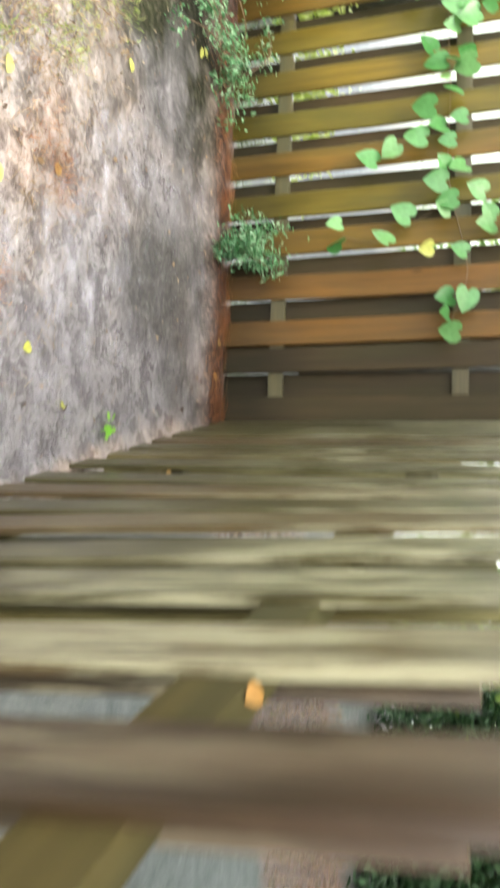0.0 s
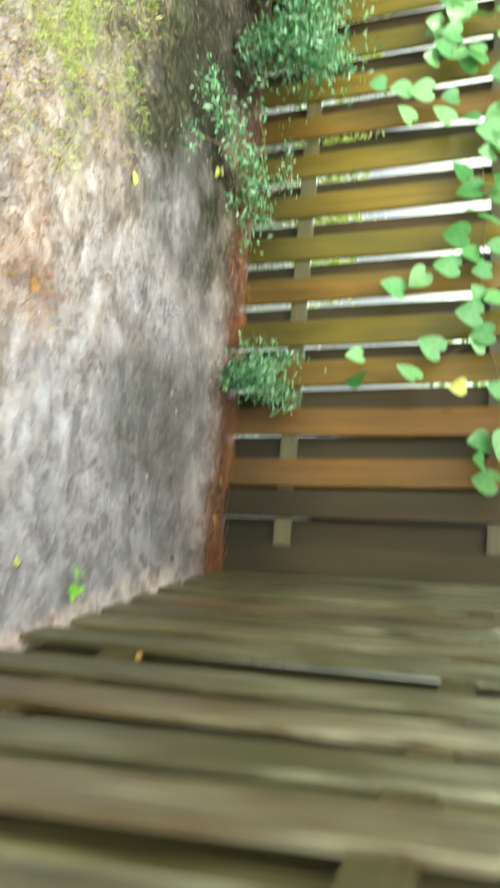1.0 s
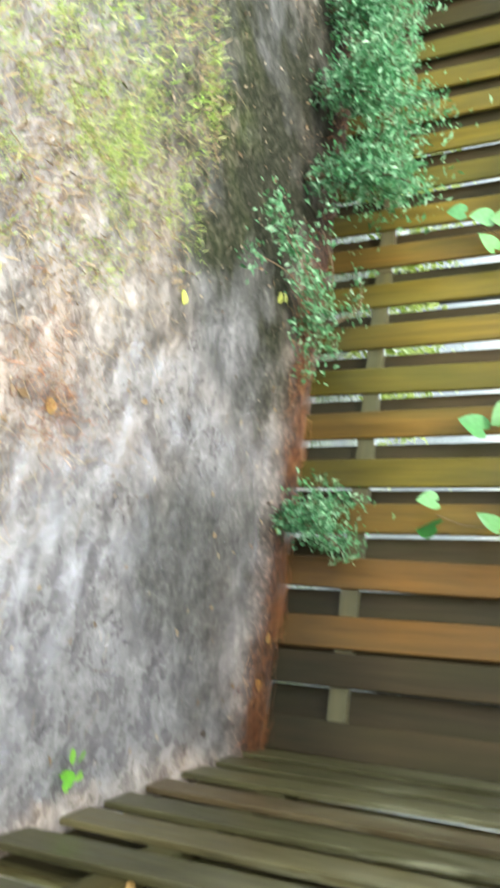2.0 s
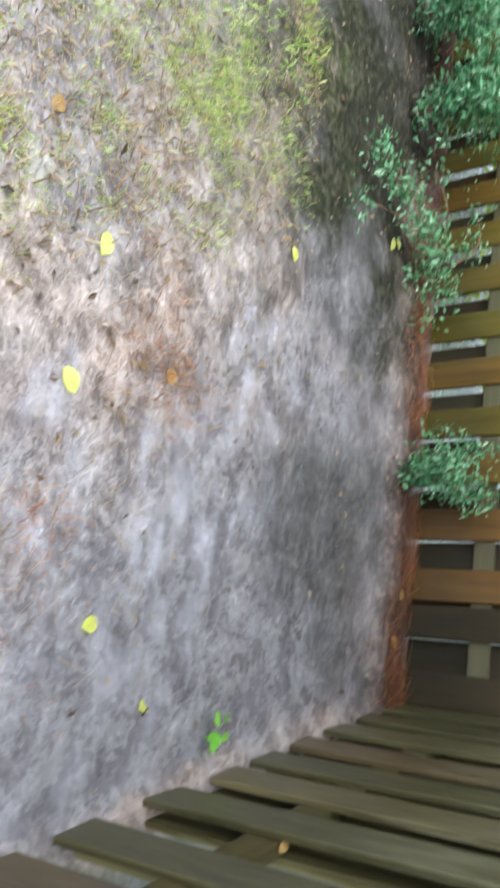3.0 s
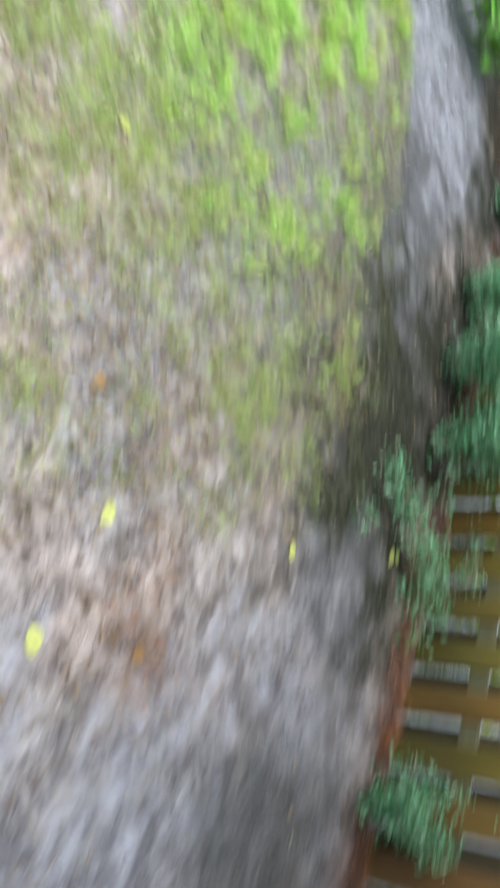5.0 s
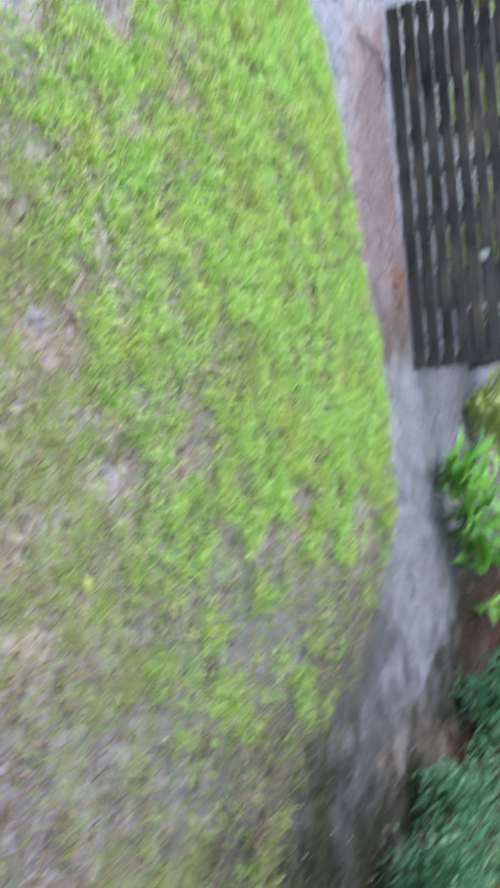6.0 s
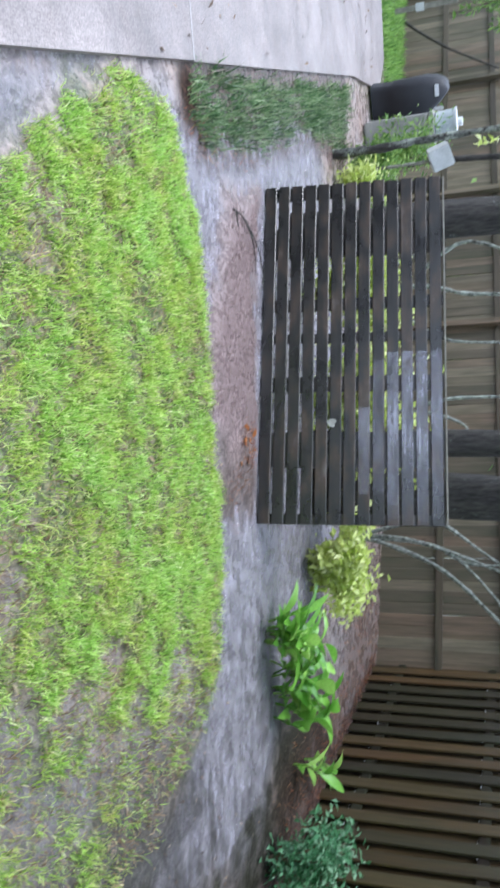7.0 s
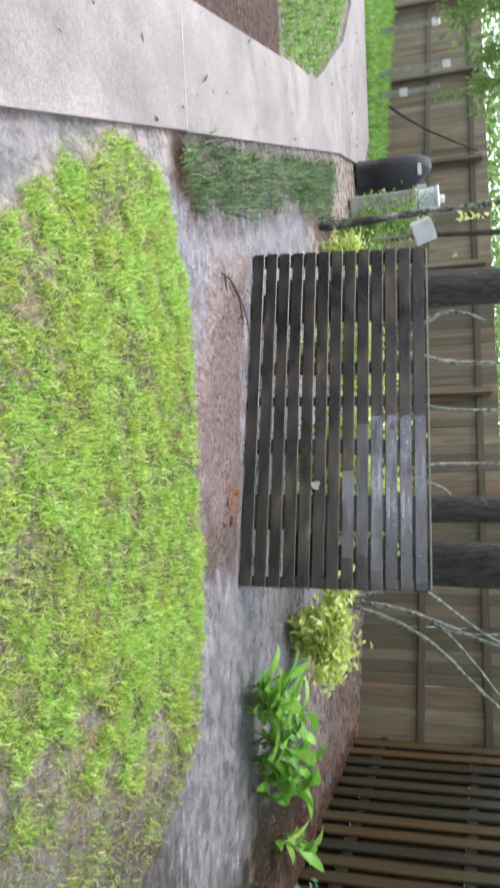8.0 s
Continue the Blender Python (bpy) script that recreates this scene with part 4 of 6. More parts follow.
def fence_east():
    """Old shadowbox fence, leaning into the yard away from the corner to fit the camera's view: the yard-side boards
    stand taller than those on the far face.
    """
    fence = thing("fence", FRAME_E, "weathered mossy shadowbox fence of leaning wet boards on rails", "fence")
    front = [board_mesh("board", 0.142, 0.018, EAST_TOP, M_EAST, 20 + s, 0.012) for s in range(4)]
    back = [board_mesh("board", 0.158, 0.018, EAST_TOP - 0.02, M_EAST_DARK, 30 + s, 0.012) for s in range(3)]
    stub = board_mesh("board", 0.158, 0.018, 1.41, M_EAST_DARK, 36, 0.012)
    head_dark = [board_mesh("board", 0.142, 0.018, EAST_TOP, M_EAST_HEAD, 24, 0.012), board_mesh("board", 0.158, 0.018, EAST_TOP - 0.02, M_EAST_HEAD, 34, 0.012)]
    for i, s in enumerate(EAST_BOARDS + [3.90 + 0.254 * k for k in range(1, 20)]):
        lean_pose = pose(s, 0, 0, east_lean(s))
        put("board", head_dark[0] if s == 3.645 else front[i % 4], fence, lean_pose @ pose(0, -0.018, 0.02 + 0.02 * rng.random(), 0, rng.normal(0, 0.3), 0))
        put("board", head_dark[1] if 3.2 < s < 3.7 else stub if s == 1.03 else back[i % 3], fence, lean_pose @ pose(-0.022 + EAST_SLIP.get(s, 0.0) + rng.normal(0, 0.003), 0.038, 0.01 + 0.02 * rng.random(), 0, rng.normal(0, 0.1), 0))
    for z in (0.33, 1.295):
        leaning_rail(fence, 0.02, 8.8, 0.0005, 0.0375, z, z + 0.085)
    return fence


def fence_west():
    fence = thing("fence", FRAME_W, "old grey board fence with rails facing the yard", "fence")
    H = 1.74
    pool = [board_mesh("board", 0.148, 0.016, H, M_GREY, 40 + s) for s in range(5)]
    for i in range(150):
        put("board", pool[i % 5], fence, pose(0.05 - 0.1425 * i, 0.040 + 0.004 * (i % 2), 0.01 + 0.015 * rng.random(), 0, rng.normal(0, 0.05), 0))
    for k in range(9):
        x0 = -21.4 + 2.39 * k
        for z in (0.72, 1.47):
            rail(fence, x0, x0 + 2.38, 0.0, 0.0395, z, z + 0.088, M_GREY_RAIL)
        part("post", box_bm(-0.045, -0.095, 0, 0.045, -0.002, H - 0.06, 0.006), M_GREY, fence, "", pose(x0, 0, 0))
    return fence


fence_north()
fence_east()
fence_west()


# ---- slatted panel leaning on the trees ----
def slatted_panel():
    along = Vector((0.68, 2.33, 0)).normalized()
    out = Vector((-along.y, along.x, 0))
    m = frame_of((-5.94, -4.85, 0.0), along, out) @ pose(0, 0, 0, -PANEL_LEAN)
    panel = thing("slatted_panel", m, "large dark wet slatted wooden panel leaning against tree trunks", "wooden panel")
    L, pitch = 2.40, 0.0945
    slats = [mesh_of("slat", *slat_shape(L, 0.0785, 0.021, s), M_SLAT) for s in range(4)]
    rows = []
    for i in range(13):
        rows.append(put("slat", slats[i % 4], panel, pose(rng.normal(0, 0.0025), 0, 0.012 + pitch * i)))
    for x, w in ((0.045, 0.09), (0.42, 0.22), (0.88, 0.08), (1.12, 0.06), (1.445, 0.10), (1.90, 0.24), (2.365, 0.07)):
        part("batten", box_bm(-w / 2, 0.0215, 0.0, w / 2, 0.062, 1.235, 0.004), M_SLAT, panel, "", pose(x, 0, 0))
    part("edge_strip", box_bm(0, -0.004, 0, L, 0.045, 0.012, 0.003), M_POST, panel, "pale top edge", pose(0, 0, 1.2385))
    put("leaf_scrap", HEART_PALE, panel, pose(1.72, -0.006, 0.50, 80, 20, 10), "pale leaf stuck on a slat")
    # Pale strips on the upper slats stand for the sky's reflection.
    for i, x0, x1, film in ((9, 1.24, 2.36, M_SHEEN), (10, 1.24, 2.38, M_SHEEN), (11, 1.24, 2.38, M_SHEEN), (8, 1.30, 2.2, M_SHEEN_THIN), (12, 1.24, 2.36, M_SHEEN_THIN), (7, 1.62, 2.2, M_SHEEN_THIN)):
        part("film", box_bm(x0, -0.003, 0.004, x1, -0.0005, 0.076, 0.001), film, rows[i], "sky sheen painted as a pale strip on a slat")
    return panel


def slat_shape(L, w, t, seed):
    r = np.random.default_rng(seed)
    e, verts, faces = 0.004, [], []
    for i, x in enumerate((0, L * 0.35, L * 0.7, L)):
        off = r.normal(0, 0.001)
        for y, z in ((e, 0), (0, e), (0, w - e), (e, w), (t, w), (t, 0)):
            verts.append((x, y + off * 0.5, z + off))
    for i in range(3):
        for k in range(6):
            a, b = i * 6 + k, i * 6 + (k + 1) % 6
            faces.append((a, a + 6, b + 6, b))
    faces += [tuple(range(6)), tuple(range(23, 17, -1))]
    return verts, faces


PANEL_LEAN = 7.0


# ---- trees and stems ----
def tree(x, y, r, lean, seed, label, crown_n=1000, height=9.5):
    g = np.random.default_rng(seed)
    t = thing("tree", pose(x, y, 0.0), label, "tree", "trees behind the panel")
    pts = [(lean[0] * z / 3 + 0.03 * math.sin(z * 1.7 + seed), lean[1] * z / 3 + 0.03 * math.cos(z * 1.3 + seed), z - 0.05) for z in np.linspace(0, height * 0.75, 16)]
    rad = [r * (1.25 if i == 0 else 1.0) * (1 - 0.6 * i / 15) for i in range(16)]
    trunk = put("trunk", mesh_of("trunk", *tube(pts, rad, 14, 0.13, seed), M_BARK, True), t)
    tips = []
    for k in range(7):
        z = height * (0.52 + 0.05 * k)
        a = g.uniform(0, 6.28)
        b = Vector(pts[min(15, int(z / (height * 0.75) * 15))])
        e = b + Vector((math.cos(a) * 2.0, math.sin(a) * 2.0, 0.8 + g.random()))
        put("limb", mesh_of("limb", *tube([b, b.lerp(e, 0.5) + Vector((0, 0, 0.15)), e], [r * 0.35, r * 0.22, r * 0.08], 8, 0.1, k), M_BARK, True), trunk)
        tips.append(e)
    cs = np.concatenate([np.array(e) + g.normal(0, 1, (crown_n // 7, 3)) * (0.85, 0.85, 0.45) for e in tips])
    put("crown", mesh_of("crown", *leaf_cloud(cs, 0.17, 0.55, gen=g), M_BACKLEAF), t)
    return t


tree(-6.75, -4.62, 0.165, (-0.1, 0.05), 1, "dark wet tree trunk standing behind the slatted panel")
tree(-6.72, -2.87, 0.12, (0.02, 0.02), 2, "slim dark tree trunk standing behind the slatted panel")
tree(-7.0, -2.42, 0.215, (-0.05, 0.06), 3, "thick grey tree trunk with lichen behind the slatted panel")


def stems(name, base, curves, radius, label, category, material, seed=0):
    t = thing(name, pose(*base), label, category)
    for k, c in enumerate(curves):
        path = curve_path(c, 6)
        n = len(path)
        rad = [radius * (1 - 0.6 * i / n) * (1 - 0.08 * k) * (0.85 + 0.3 * ((i * 7 + k * 3) % 5) / 4) for i in range(n)]
        put("stem", mesh_of("stem", *tube(path, rad, 7, 0.45, seed + k), material, True), t)
    return t


stems("bare_shrub", (-8.5, -1.72, 0.03), [
    [(0, 0, 0), (0.02, 0.1, 0.4), (0.1, 0.35, 0.95), (0.2, 0.95, 1.6), (0.2, 1.3, 2.1)],
    [(0, 0, 0.02), (0.05, 0.0, 0.45), (0.1, 0.1, 0.9), (0.1, 0.35, 1.55), (0.1, 0.6, 2.3)],
    [(0, 0, 0), (0.1, -0.15, 0.5), (0.15, -0.25, 0.8), (0.15, 0.25, 1.5), (0.1, 0.5, 2.0)],
    [(0, 0, 0), (-0.1, 0.06, 0.4), (-0.1, 0.15, 0.9), (-0.2, 0.55, 1.3), (-0.2, 1.1, 1.7)],
    [(0.1, 0.13, 0.95), (0.12, 0.25, 1.2), (0.1, 0.25, 1.7)]], 0.028, "lichen-covered bare arching shrub stems before the grey fence", "shrub", M_LICHEN, 5)
stems("bare_shrub", (-7.6, -4.25, 0.03), [
    [(0, 0, 0), (0, 0.05, 0.9), (0, 0.15, 1.3), (0.0, 0.2, 2.0)],
    [(0, 0, 0), (0.05, -0.2, 0.8), (0.0, -0.45, 1.25), (0.0, -0.7, 1.9)],
    [(0, -0.1, 0.9), (0.0, -0.3, 1.25), (0.0, -0.2, 1.6)],
    [(0, 0, 0), (0.1, 0.3, 0.7), (0.05, 0.55, 1.15), (0, 0.6, 2.0)]], 0.028, "mossy thin stems with pale lichen between the trunks", "shrub", M_LICHEN, 15)
stems("bare_shrub", (-7.5, -3.1, 0.03), [
    [(0, 0, 0), (0, -0.05, 0.8), (0, -0.1, 1.2), (0, -0.08, 2.0)],
    [(0, 0, 0), (0.05, 0.0, 0.8), (0.0, 0.1, 1.15), (0, 0.18, 1.25)]], 0.024, "slender lichen-spotted stems behind the slatted panel", "shrub", M_LICHEN, 25)
leaning = stems("young_tree", (-8.40, -5.64, 0.0), [
    [(0, 0, -0.03), (0, 0.0, 0.5), (0, -0.02, 1.0), (0, -0.035, 1.8), (0.05, -0.08, 2.8)]], 0.05, "slim leaning young tree with pale lichen and yellow leaves", "tree", M_MOSSY, 35)
put("leaves", mesh_of("leaves", *leaf_cloud(np.array([(0.03, 0.05, 1.58)]) + rng.normal(0, 1, (16, 3)) * (0.06, 0.045, 0.14), 0.10, 0.6), M_LIME), leaning)
put("crown", mesh_of("crown", *leaf_cloud(np.array([(0.05, -0.3, 3.2)]) + rng.normal(0, 1, (900, 3)) * (0.5, 0.5, 0.4), 0.10, 0.5), M_BACKLEAF), leaning)


# ---- shrubs ----
def shrub(name, x, y, spread, n, leaf, label, material=None, seed=0, sprigs=9, category="shrub", width=0.42):
    """A low shrub: thin twigs fanning from its foot, small leaves along them."""
    g = np.random.default_rng(seed)
    t = thing(name, pose(x, y, 0.01), label, category)
    pieces, spots = [], []
    for k in range(sprigs):
        a, f = g.uniform(0, 6.28), g.uniform(0.3, 1.0)
        tip = Vector((math.cos(a) * spread[0] * f, math.sin(a) * spread[1] * f, spread[2] * g.uniform(0.5, 1.0)))
        mid = Vector((tip.x * 0.35, tip.y * 0.35, tip.z * 0.65))
        path = curve_path([(0, 0, 0), tuple(mid), tuple(tip)], 5)
        pieces.append(tube(path, [0.006 * (1 - 0.07 * i) for i in range(len(path))], 5))
        for p in path[3:]:
            spots.append(np.array(p) + g.normal(0, 1, (max(1, n // (sprigs * (len(path) - 3))), 3)) * np.array(spread) * 0.13)
    for piece in pieces:
        put("twig", mesh_of("twig", *piece, M_TWIG, True), t)
    c = np.concatenate(spots)
    c[:, 2] = np.maximum(c[:, 2], 0.01)
    put("foliage", mesh_of("foliage", *leaf_cloud(c, leaf, width, gen=g), material or M_SHRUB), t)
    return t


shrub("shrub", -0.96, -0.15, (0.22, 0.12, 0.40), 1400, 0.034, "small dark green shrub growing at the cedar fence", seed=1, sprigs=14)
shrub("shrub", -2.75, -0.38, (0.36, 0.26, 0.62), 3000, 0.038, "dense small-leaved green shrub against the cedar fence", seed=4, sprigs=18)
shrub("shrub", -3.30, -0.42, (0.42, 0.30, 0.66), 3600, 0.038, "dense small-leaved green shrub against the cedar fence", seed=5, sprigs=20)
shrub("shrub", -3.95, -0.42, (0.42, 0.28, 0.50), 2600, 0.038, "dense small-leaved green shrub against the cedar fence", seed=6, sprigs=16)
shrub("shrub", -6.62, -1.90, (0.36, 0.42, 0.46), 3400, 0.075, "low lime-green shrub beside flooded ground", M_LIME, 7, 18, width=0.6)
# Two shrubs added, large and close, so their leaves brighten the slat gaps.
shrub("shrub", -6.75, -3.25, (0.28, 0.62, 0.85), 3600, 0.07, "lime-green shrub close behind the slatted panel", M_LIME, 27, 20, width=0.6)
shrub("shrub", -6.95, -4.15, (0.28, 0.55, 0.75), 3000, 0.07, "lime-green shrub close behind the slatted panel", M_LIME, 28, 18, width=0.6)
shrub("fern", -9.0, -5.55, (0.5, 0.45, 0.55), 2200, 0.08, "pale green fern clump at the path border", M_BACKLEAF, 8, 16, "fern", 0.3)
shrub("fern", -8.5, -5.35, (0.32, 0.3, 0.45), 1100, 0.08, "pale green fern clump at the path border", M_LIME, 9, 16, "fern", 0.3)
shrub("fern", -9.6, -5.9, (0.4, 0.45, 0.9), 1800, 0.08, "tall green fern clump beside the young tree", M_BACKLEAF, 10, 16, "fern", 0.3)


shrub("shrub", -5.02, -0.34, (0.42, 0.28, 0.54), 1900, 0.06, "silvery green small-leaved shrub at the cedar fence", seed=17, sprigs=16)


def sprawling_shrub():
    """Long thin stems leaning out from the needle bank, a loose tuft of small leaves at the end of each."""
    g = np.random.default_rng(62)
    t = thing("shrub", pose(-1.95, -0.14, 0.03), "sparse green shrub with long stems sprawling over needle litter", "shrub")
    tufts = [(-0.20, -0.72, 0.10, 80), (0.10, -0.80, 0.08, 34), (-0.13, -0.62, 0.12, 60), (-0.16, -0.44, 0.13, 90), (-0.10, -0.30, 0.12, 110), (-0.06, -0.18, 0.14, 110),
             (-0.02, -0.08, 0.10, 80), (-0.32, -0.02, 0.26, 26), (-0.16, 0.0, 0.24, 40), (0.20, -0.04, 0.07, 46), (0.10, -0.02, 0.16, 40), (-0.30, -0.40, 0.20, 30), (0.04, -0.14, 0.05, 60)]
    spots = []
    for x, y, z, n in tufts:
        bend = (x * 0.45 + g.normal(0, 0.03), y * 0.5 + g.normal(0, 0.03), z * 0.8 + 0.05)
        path = curve_path([(g.normal(0, 0.02), g.normal(0, 0.015), -0.02), bend, (x, y, z)], 6)
        put("twig", mesh_of("twig", *tube(path, [0.0042 * (1 - 0.05 * i) for i in range(len(path))], 5), M_TWIG, True), t)
        spots.append(np.array((x, y, z)) + g.normal(0, 1, (n, 3)) * (0.055, 0.05, 0.032))
        spots.append(np.array(path[7]) + g.normal(0, 1, (n // 4, 3)) * (0.04, 0.04, 0.02))
    c = np.concatenate(spots)
    c[:, 2], c[:, 1] = np.maximum(c[:, 2], 0.0), np.minimum(c[:, 1], 0.10)
    put("foliage", mesh_of("foliage", *leaf_cloud(c, 0.034, 0.42, gen=g), M_SHRUB), t)
    return t


sprawling_shrub()


def broad_leaf_mesh(name, L, W, bend, material):
    """A long pointed leaf: folded along its rib and arching over."""
    verts, faces = [], []
    n = 7
    for i in range(n + 1):
        t = i / n
        w = W * math.sin(math.pi * min(1, t * 0.93 + 0.04)) ** 0.8 / 2 if i < n else 0.001
        a = bend * t
        x, z = L * (math.sin(a) / bend), L * ((1 - math.cos(a)) / bend)
        verts += [(x, -w, -z + w * 0.35), (x, 0, -z), (x, w, -z + w * 0.35)]
    for i in range(n):
        for k in range(2):
            a = i * 3 + k
            faces.append((a, a + 3, a + 4, a + 1))
    return mesh_of(name, verts, faces, material, True)


LEAF_LONG = [broad_leaf_mesh("leaf", l, w, b, M_BROAD) for l, w, b in ((0.27, 0.085, 0.7), (0.22, 0.075, 1.0), (0.31, 0.09, 0.55))]


def ginger(x, y, n, scale, label, seed):
    """A clump of short leaning stems, pointed leaves set alternately along each and arching outwards."""
    g = np.random.default_rng(seed)
    t = thing("broadleaf_plant", pose(x, y, 0.0), label, "plant", "broadleaf plants by the fence")
    for k in range(max(1, n // 6)):
        a = g.uniform(0, 6.28)
        dx, dy = g.normal(0, 0.10, 2) * scale
        height = g.uniform(0.16, 0.38) * scale
        top = (dx + 0.07 * math.cos(a), dy + 0.07 * math.sin(a), height)
        put("stem", mesh_of("stem", *tube([(dx * 0.7, dy * 0.7, -0.02), (dx, dy, height * 0.5), top], [0.008, 0.007, 0.004], 6), M_BROAD, True), t)
        for j in range(6):
            q = 0.25 + 0.15 * j
            turn = math.degrees(a) + 90 + 180 * (j % 2) + g.normal(0, 28)
            put("leaf", LEAF_LONG[(k + j) % 3], t, pose(dx + (top[0] - dx) * q, dy + (top[1] - dy) * q, height * q, g.normal(0, 16), g.uniform(-62, -18), turn) @ Matrix.Scale(scale * g.uniform(0.65, 1.1), 4))
    return t


ginger(-5.42, -1.72, 60, 1.1, "bright green broadleaf plant standing in flooded soil", 1)
ginger(-5.45, -1.28, 54, 1.0, "bright green broadleaf plant standing in flooded soil", 2)
ginger(-5.80, -0.56, 12, 0.9, "small bright green broadleaf seedling in wet mulch", 3)


# ---- vine on the fence ----
def heart_mesh(name, w, material):
    half = [(0.0, 0.28), (0.15, 0.44), (0.34, 0.44), (0.48, 0.27), (0.50, 0.04), (0.39, -0.22), (0.20, -0.45), (0.0, -0.62)]
    out = half + [(-x, y) for x, y in half[-2:0:-1]]
    verts = [(0, 0.05 * w, -0.02 * w)] + [(x * w, y * w, w * (0.22 * abs(x) - 0.28 * max(0, -y) ** 2 - 0.1 * x * x)) for x, y in out]
    n = len(out)
    faces = [(0, 1 + (k + 1) % n, 1 + k) for k in range(n)]
    return mesh_of(name, verts, faces, material, True)


HEARTS = [heart_mesh("leaf", w, M_VINE) for w in (0.095, 0.115, 0.13)]
HEART_FRESH = heart_mesh("leaf", 0.052, M_BROAD)
HEART_PALE = heart_mesh("leaf_scrap", 0.06, M_PALE)
HEART_YELLOW = heart_mesh("leaf", 0.085, M_YELLOW)
slatted_panel()


def vine():
    g = np.random.default_rng(11)
    t = thing("climbing_vine", pose(-1.6, -0.03, 1.2), "climbing vine with heart-shaped leaves hanging over the cedar fence", "vine")
    spots = [(-2.63, 0.75), (-2.55, 0.88), (-2.53, 0.99), (-2.49, 1.13), (-2.4, 0.91), (-2.37, 1.1), (-2.33, 1.24), (-2.34, 1.35), (-2.24, 1.33), (-2.13, 1.32), (-2.05, 1.19), (-1.93, 1.24),
             (-1.93, 1.33), (-1.76, 1.33), (-1.7, 1.18), (-1.62, 1.36), (-1.59, 1.25), (-1.53, 1.14), (-1.5, 1.3), (-1.49, 1.0), (-1.44, 0.88), (-1.37, 1.28), (-1.35, 1.36), (-1.27, 1.25),
             (-1.12, 1.29), (-1.16, 1.31), (-1.12, 1.07), (-1.08, 0.71), (-0.97, 0.71), (-0.98, 0.97), (-0.9, 1.37), (-0.65, 1.3), (-0.64, 1.4), (-0.55, 1.3), (-0.46, 1.33)]
    spots += [(-2.7 - 0.085 * k + g.normal(0, 0.03), 1.19 + 0.12 * math.sin(k * 2.4) + g.normal(0, 0.02)) for k in range(14)]
    for k in range(40):
        x = g.uniform(-3.9, -2.6)
        spots.append((x, g.uniform(1.12 + 0.12 * math.sin(x * 5), 1.7)))
    for k in range(12):
        spots.append((g.uniform(-2.6, -1.9), g.uniform(1.36, 1.6)))
    for k in range(9):
        spots.append((g.uniform(-2.6, -0.6), g.uniform(1.44, 1.70)))
    for k in range(6):
        spots.append((g.uniform(-5.0, -3.7), g.uniform(0.55, 1.35)))
    for k, (x, z) in enumerate(spots):
        m = pose(x + 1.6, -0.045 - 0.05 * g.random(), z - 1.2, 62 + g.normal(0, 14), g.normal(0, 14), g.normal(0, 22)) @ pose(0, 0, 0, 0, 0, g.normal(0, 25))
        put("leaf", HEARTS[k % 3], t, m)
    put("leaf", HEART_YELLOW, t, pose(-0.916 + 1.6, -0.06, 0.0, 60, 0, 30), "yellowing leaf")
    pieces = []
    for c in ([(-0.5, -0.02, 1.3), (-0.8, -0.02, 1.4), (-1.3, -0.03, 1.3), (-1.8, -0.03, 1.3), (-2.4, -0.03, 1.3), (-3.4, -0.03, 1.5)],
              [(-1.2, -0.02, 1.3), (-1.0, -0.02, 0.95), (-1.05, -0.02, 0.72)], [(-1.7, -0.02, 1.2), (-1.5, -0.02, 1.0), (-1.45, -0.02, 0.85)], [(-2.5, -0.02, 1.3), (-2.5, -0.02, 1.0), (-2.58, -0.02, 0.85)]):
        path = [np.array(p) + (1.6, 0.03, -1.2) for p in curve_path(c, 6)]
        pieces.append(tube(path, [0.0022] * len(path), 5))
    put("stem", mesh_of("stem", *join(pieces), M_TWIG, True), t)
    return t


vine()


# ---- grill, bin and other things by the path ----
def covered_grill():
    t = thing("barbecue_grill", pose(-11.25, -6.95, 0.045, 0, 0, 20), "barbecue grill under a black vinyl cover beside the path", "grill")
    bm = bmesh.new()
    rings = [(0.0, 0.33, 0.27, 0.0), (0.24, 0.31, 0.26, 0.0), (0.30, 0.36, 0.29, 0.01), (0.52, 0.36, 0.29, 0.01), (0.66, 0.35, 0.28, 0.0), (0.80, 0.31, 0.22, -0.03), (0.90, 0.27, 0.13, -0.06), (0.94, 0.24, 0.06, -0.07)]
    loops = []
    for z, a, b, shift in rings:
        loops.append([bm.verts.new((math.copysign(abs(math.cos(q)) ** 0.42, math.cos(q)) * a * (1 + 0.045 * math.sin(9 * q + z * 11) * (1 - 0.5 * z)), shift + math.copysign(abs(math.sin(q)) ** 0.42, math.sin(q)) * b * 0.85 * (1 + 0.05 * math.sin(7 * q - z * 6)), z + 0.02 * math.sin(3 * q) * (z > 0.1))) for q in np.linspace(0, 2 * math.pi, 24, endpoint=False)])
    for lo, hi in zip(loops, loops[1:]):
        for k in range(24):
            bm.faces.new((lo[k], lo[(k + 1) % 24], hi[(k + 1) % 24], hi[k]))
    bm.faces.new(loops[-1])
    for f in bm.faces:
        f.smooth = True
    cover = part("cover", bm, M_BLACK, t)
    part("side_tag", box_bm(0.30, -0.12, 0.80, 0.325, 0.02, 0.85, 0.004), M_WHITE, cover, "white tag")
    part("handle", box_bm(0.335, 0.14, 0.78, 0.365, 0.18, 0.90, 0.006), M_WHITE, cover, "white handle")
    return t


covered_grill()


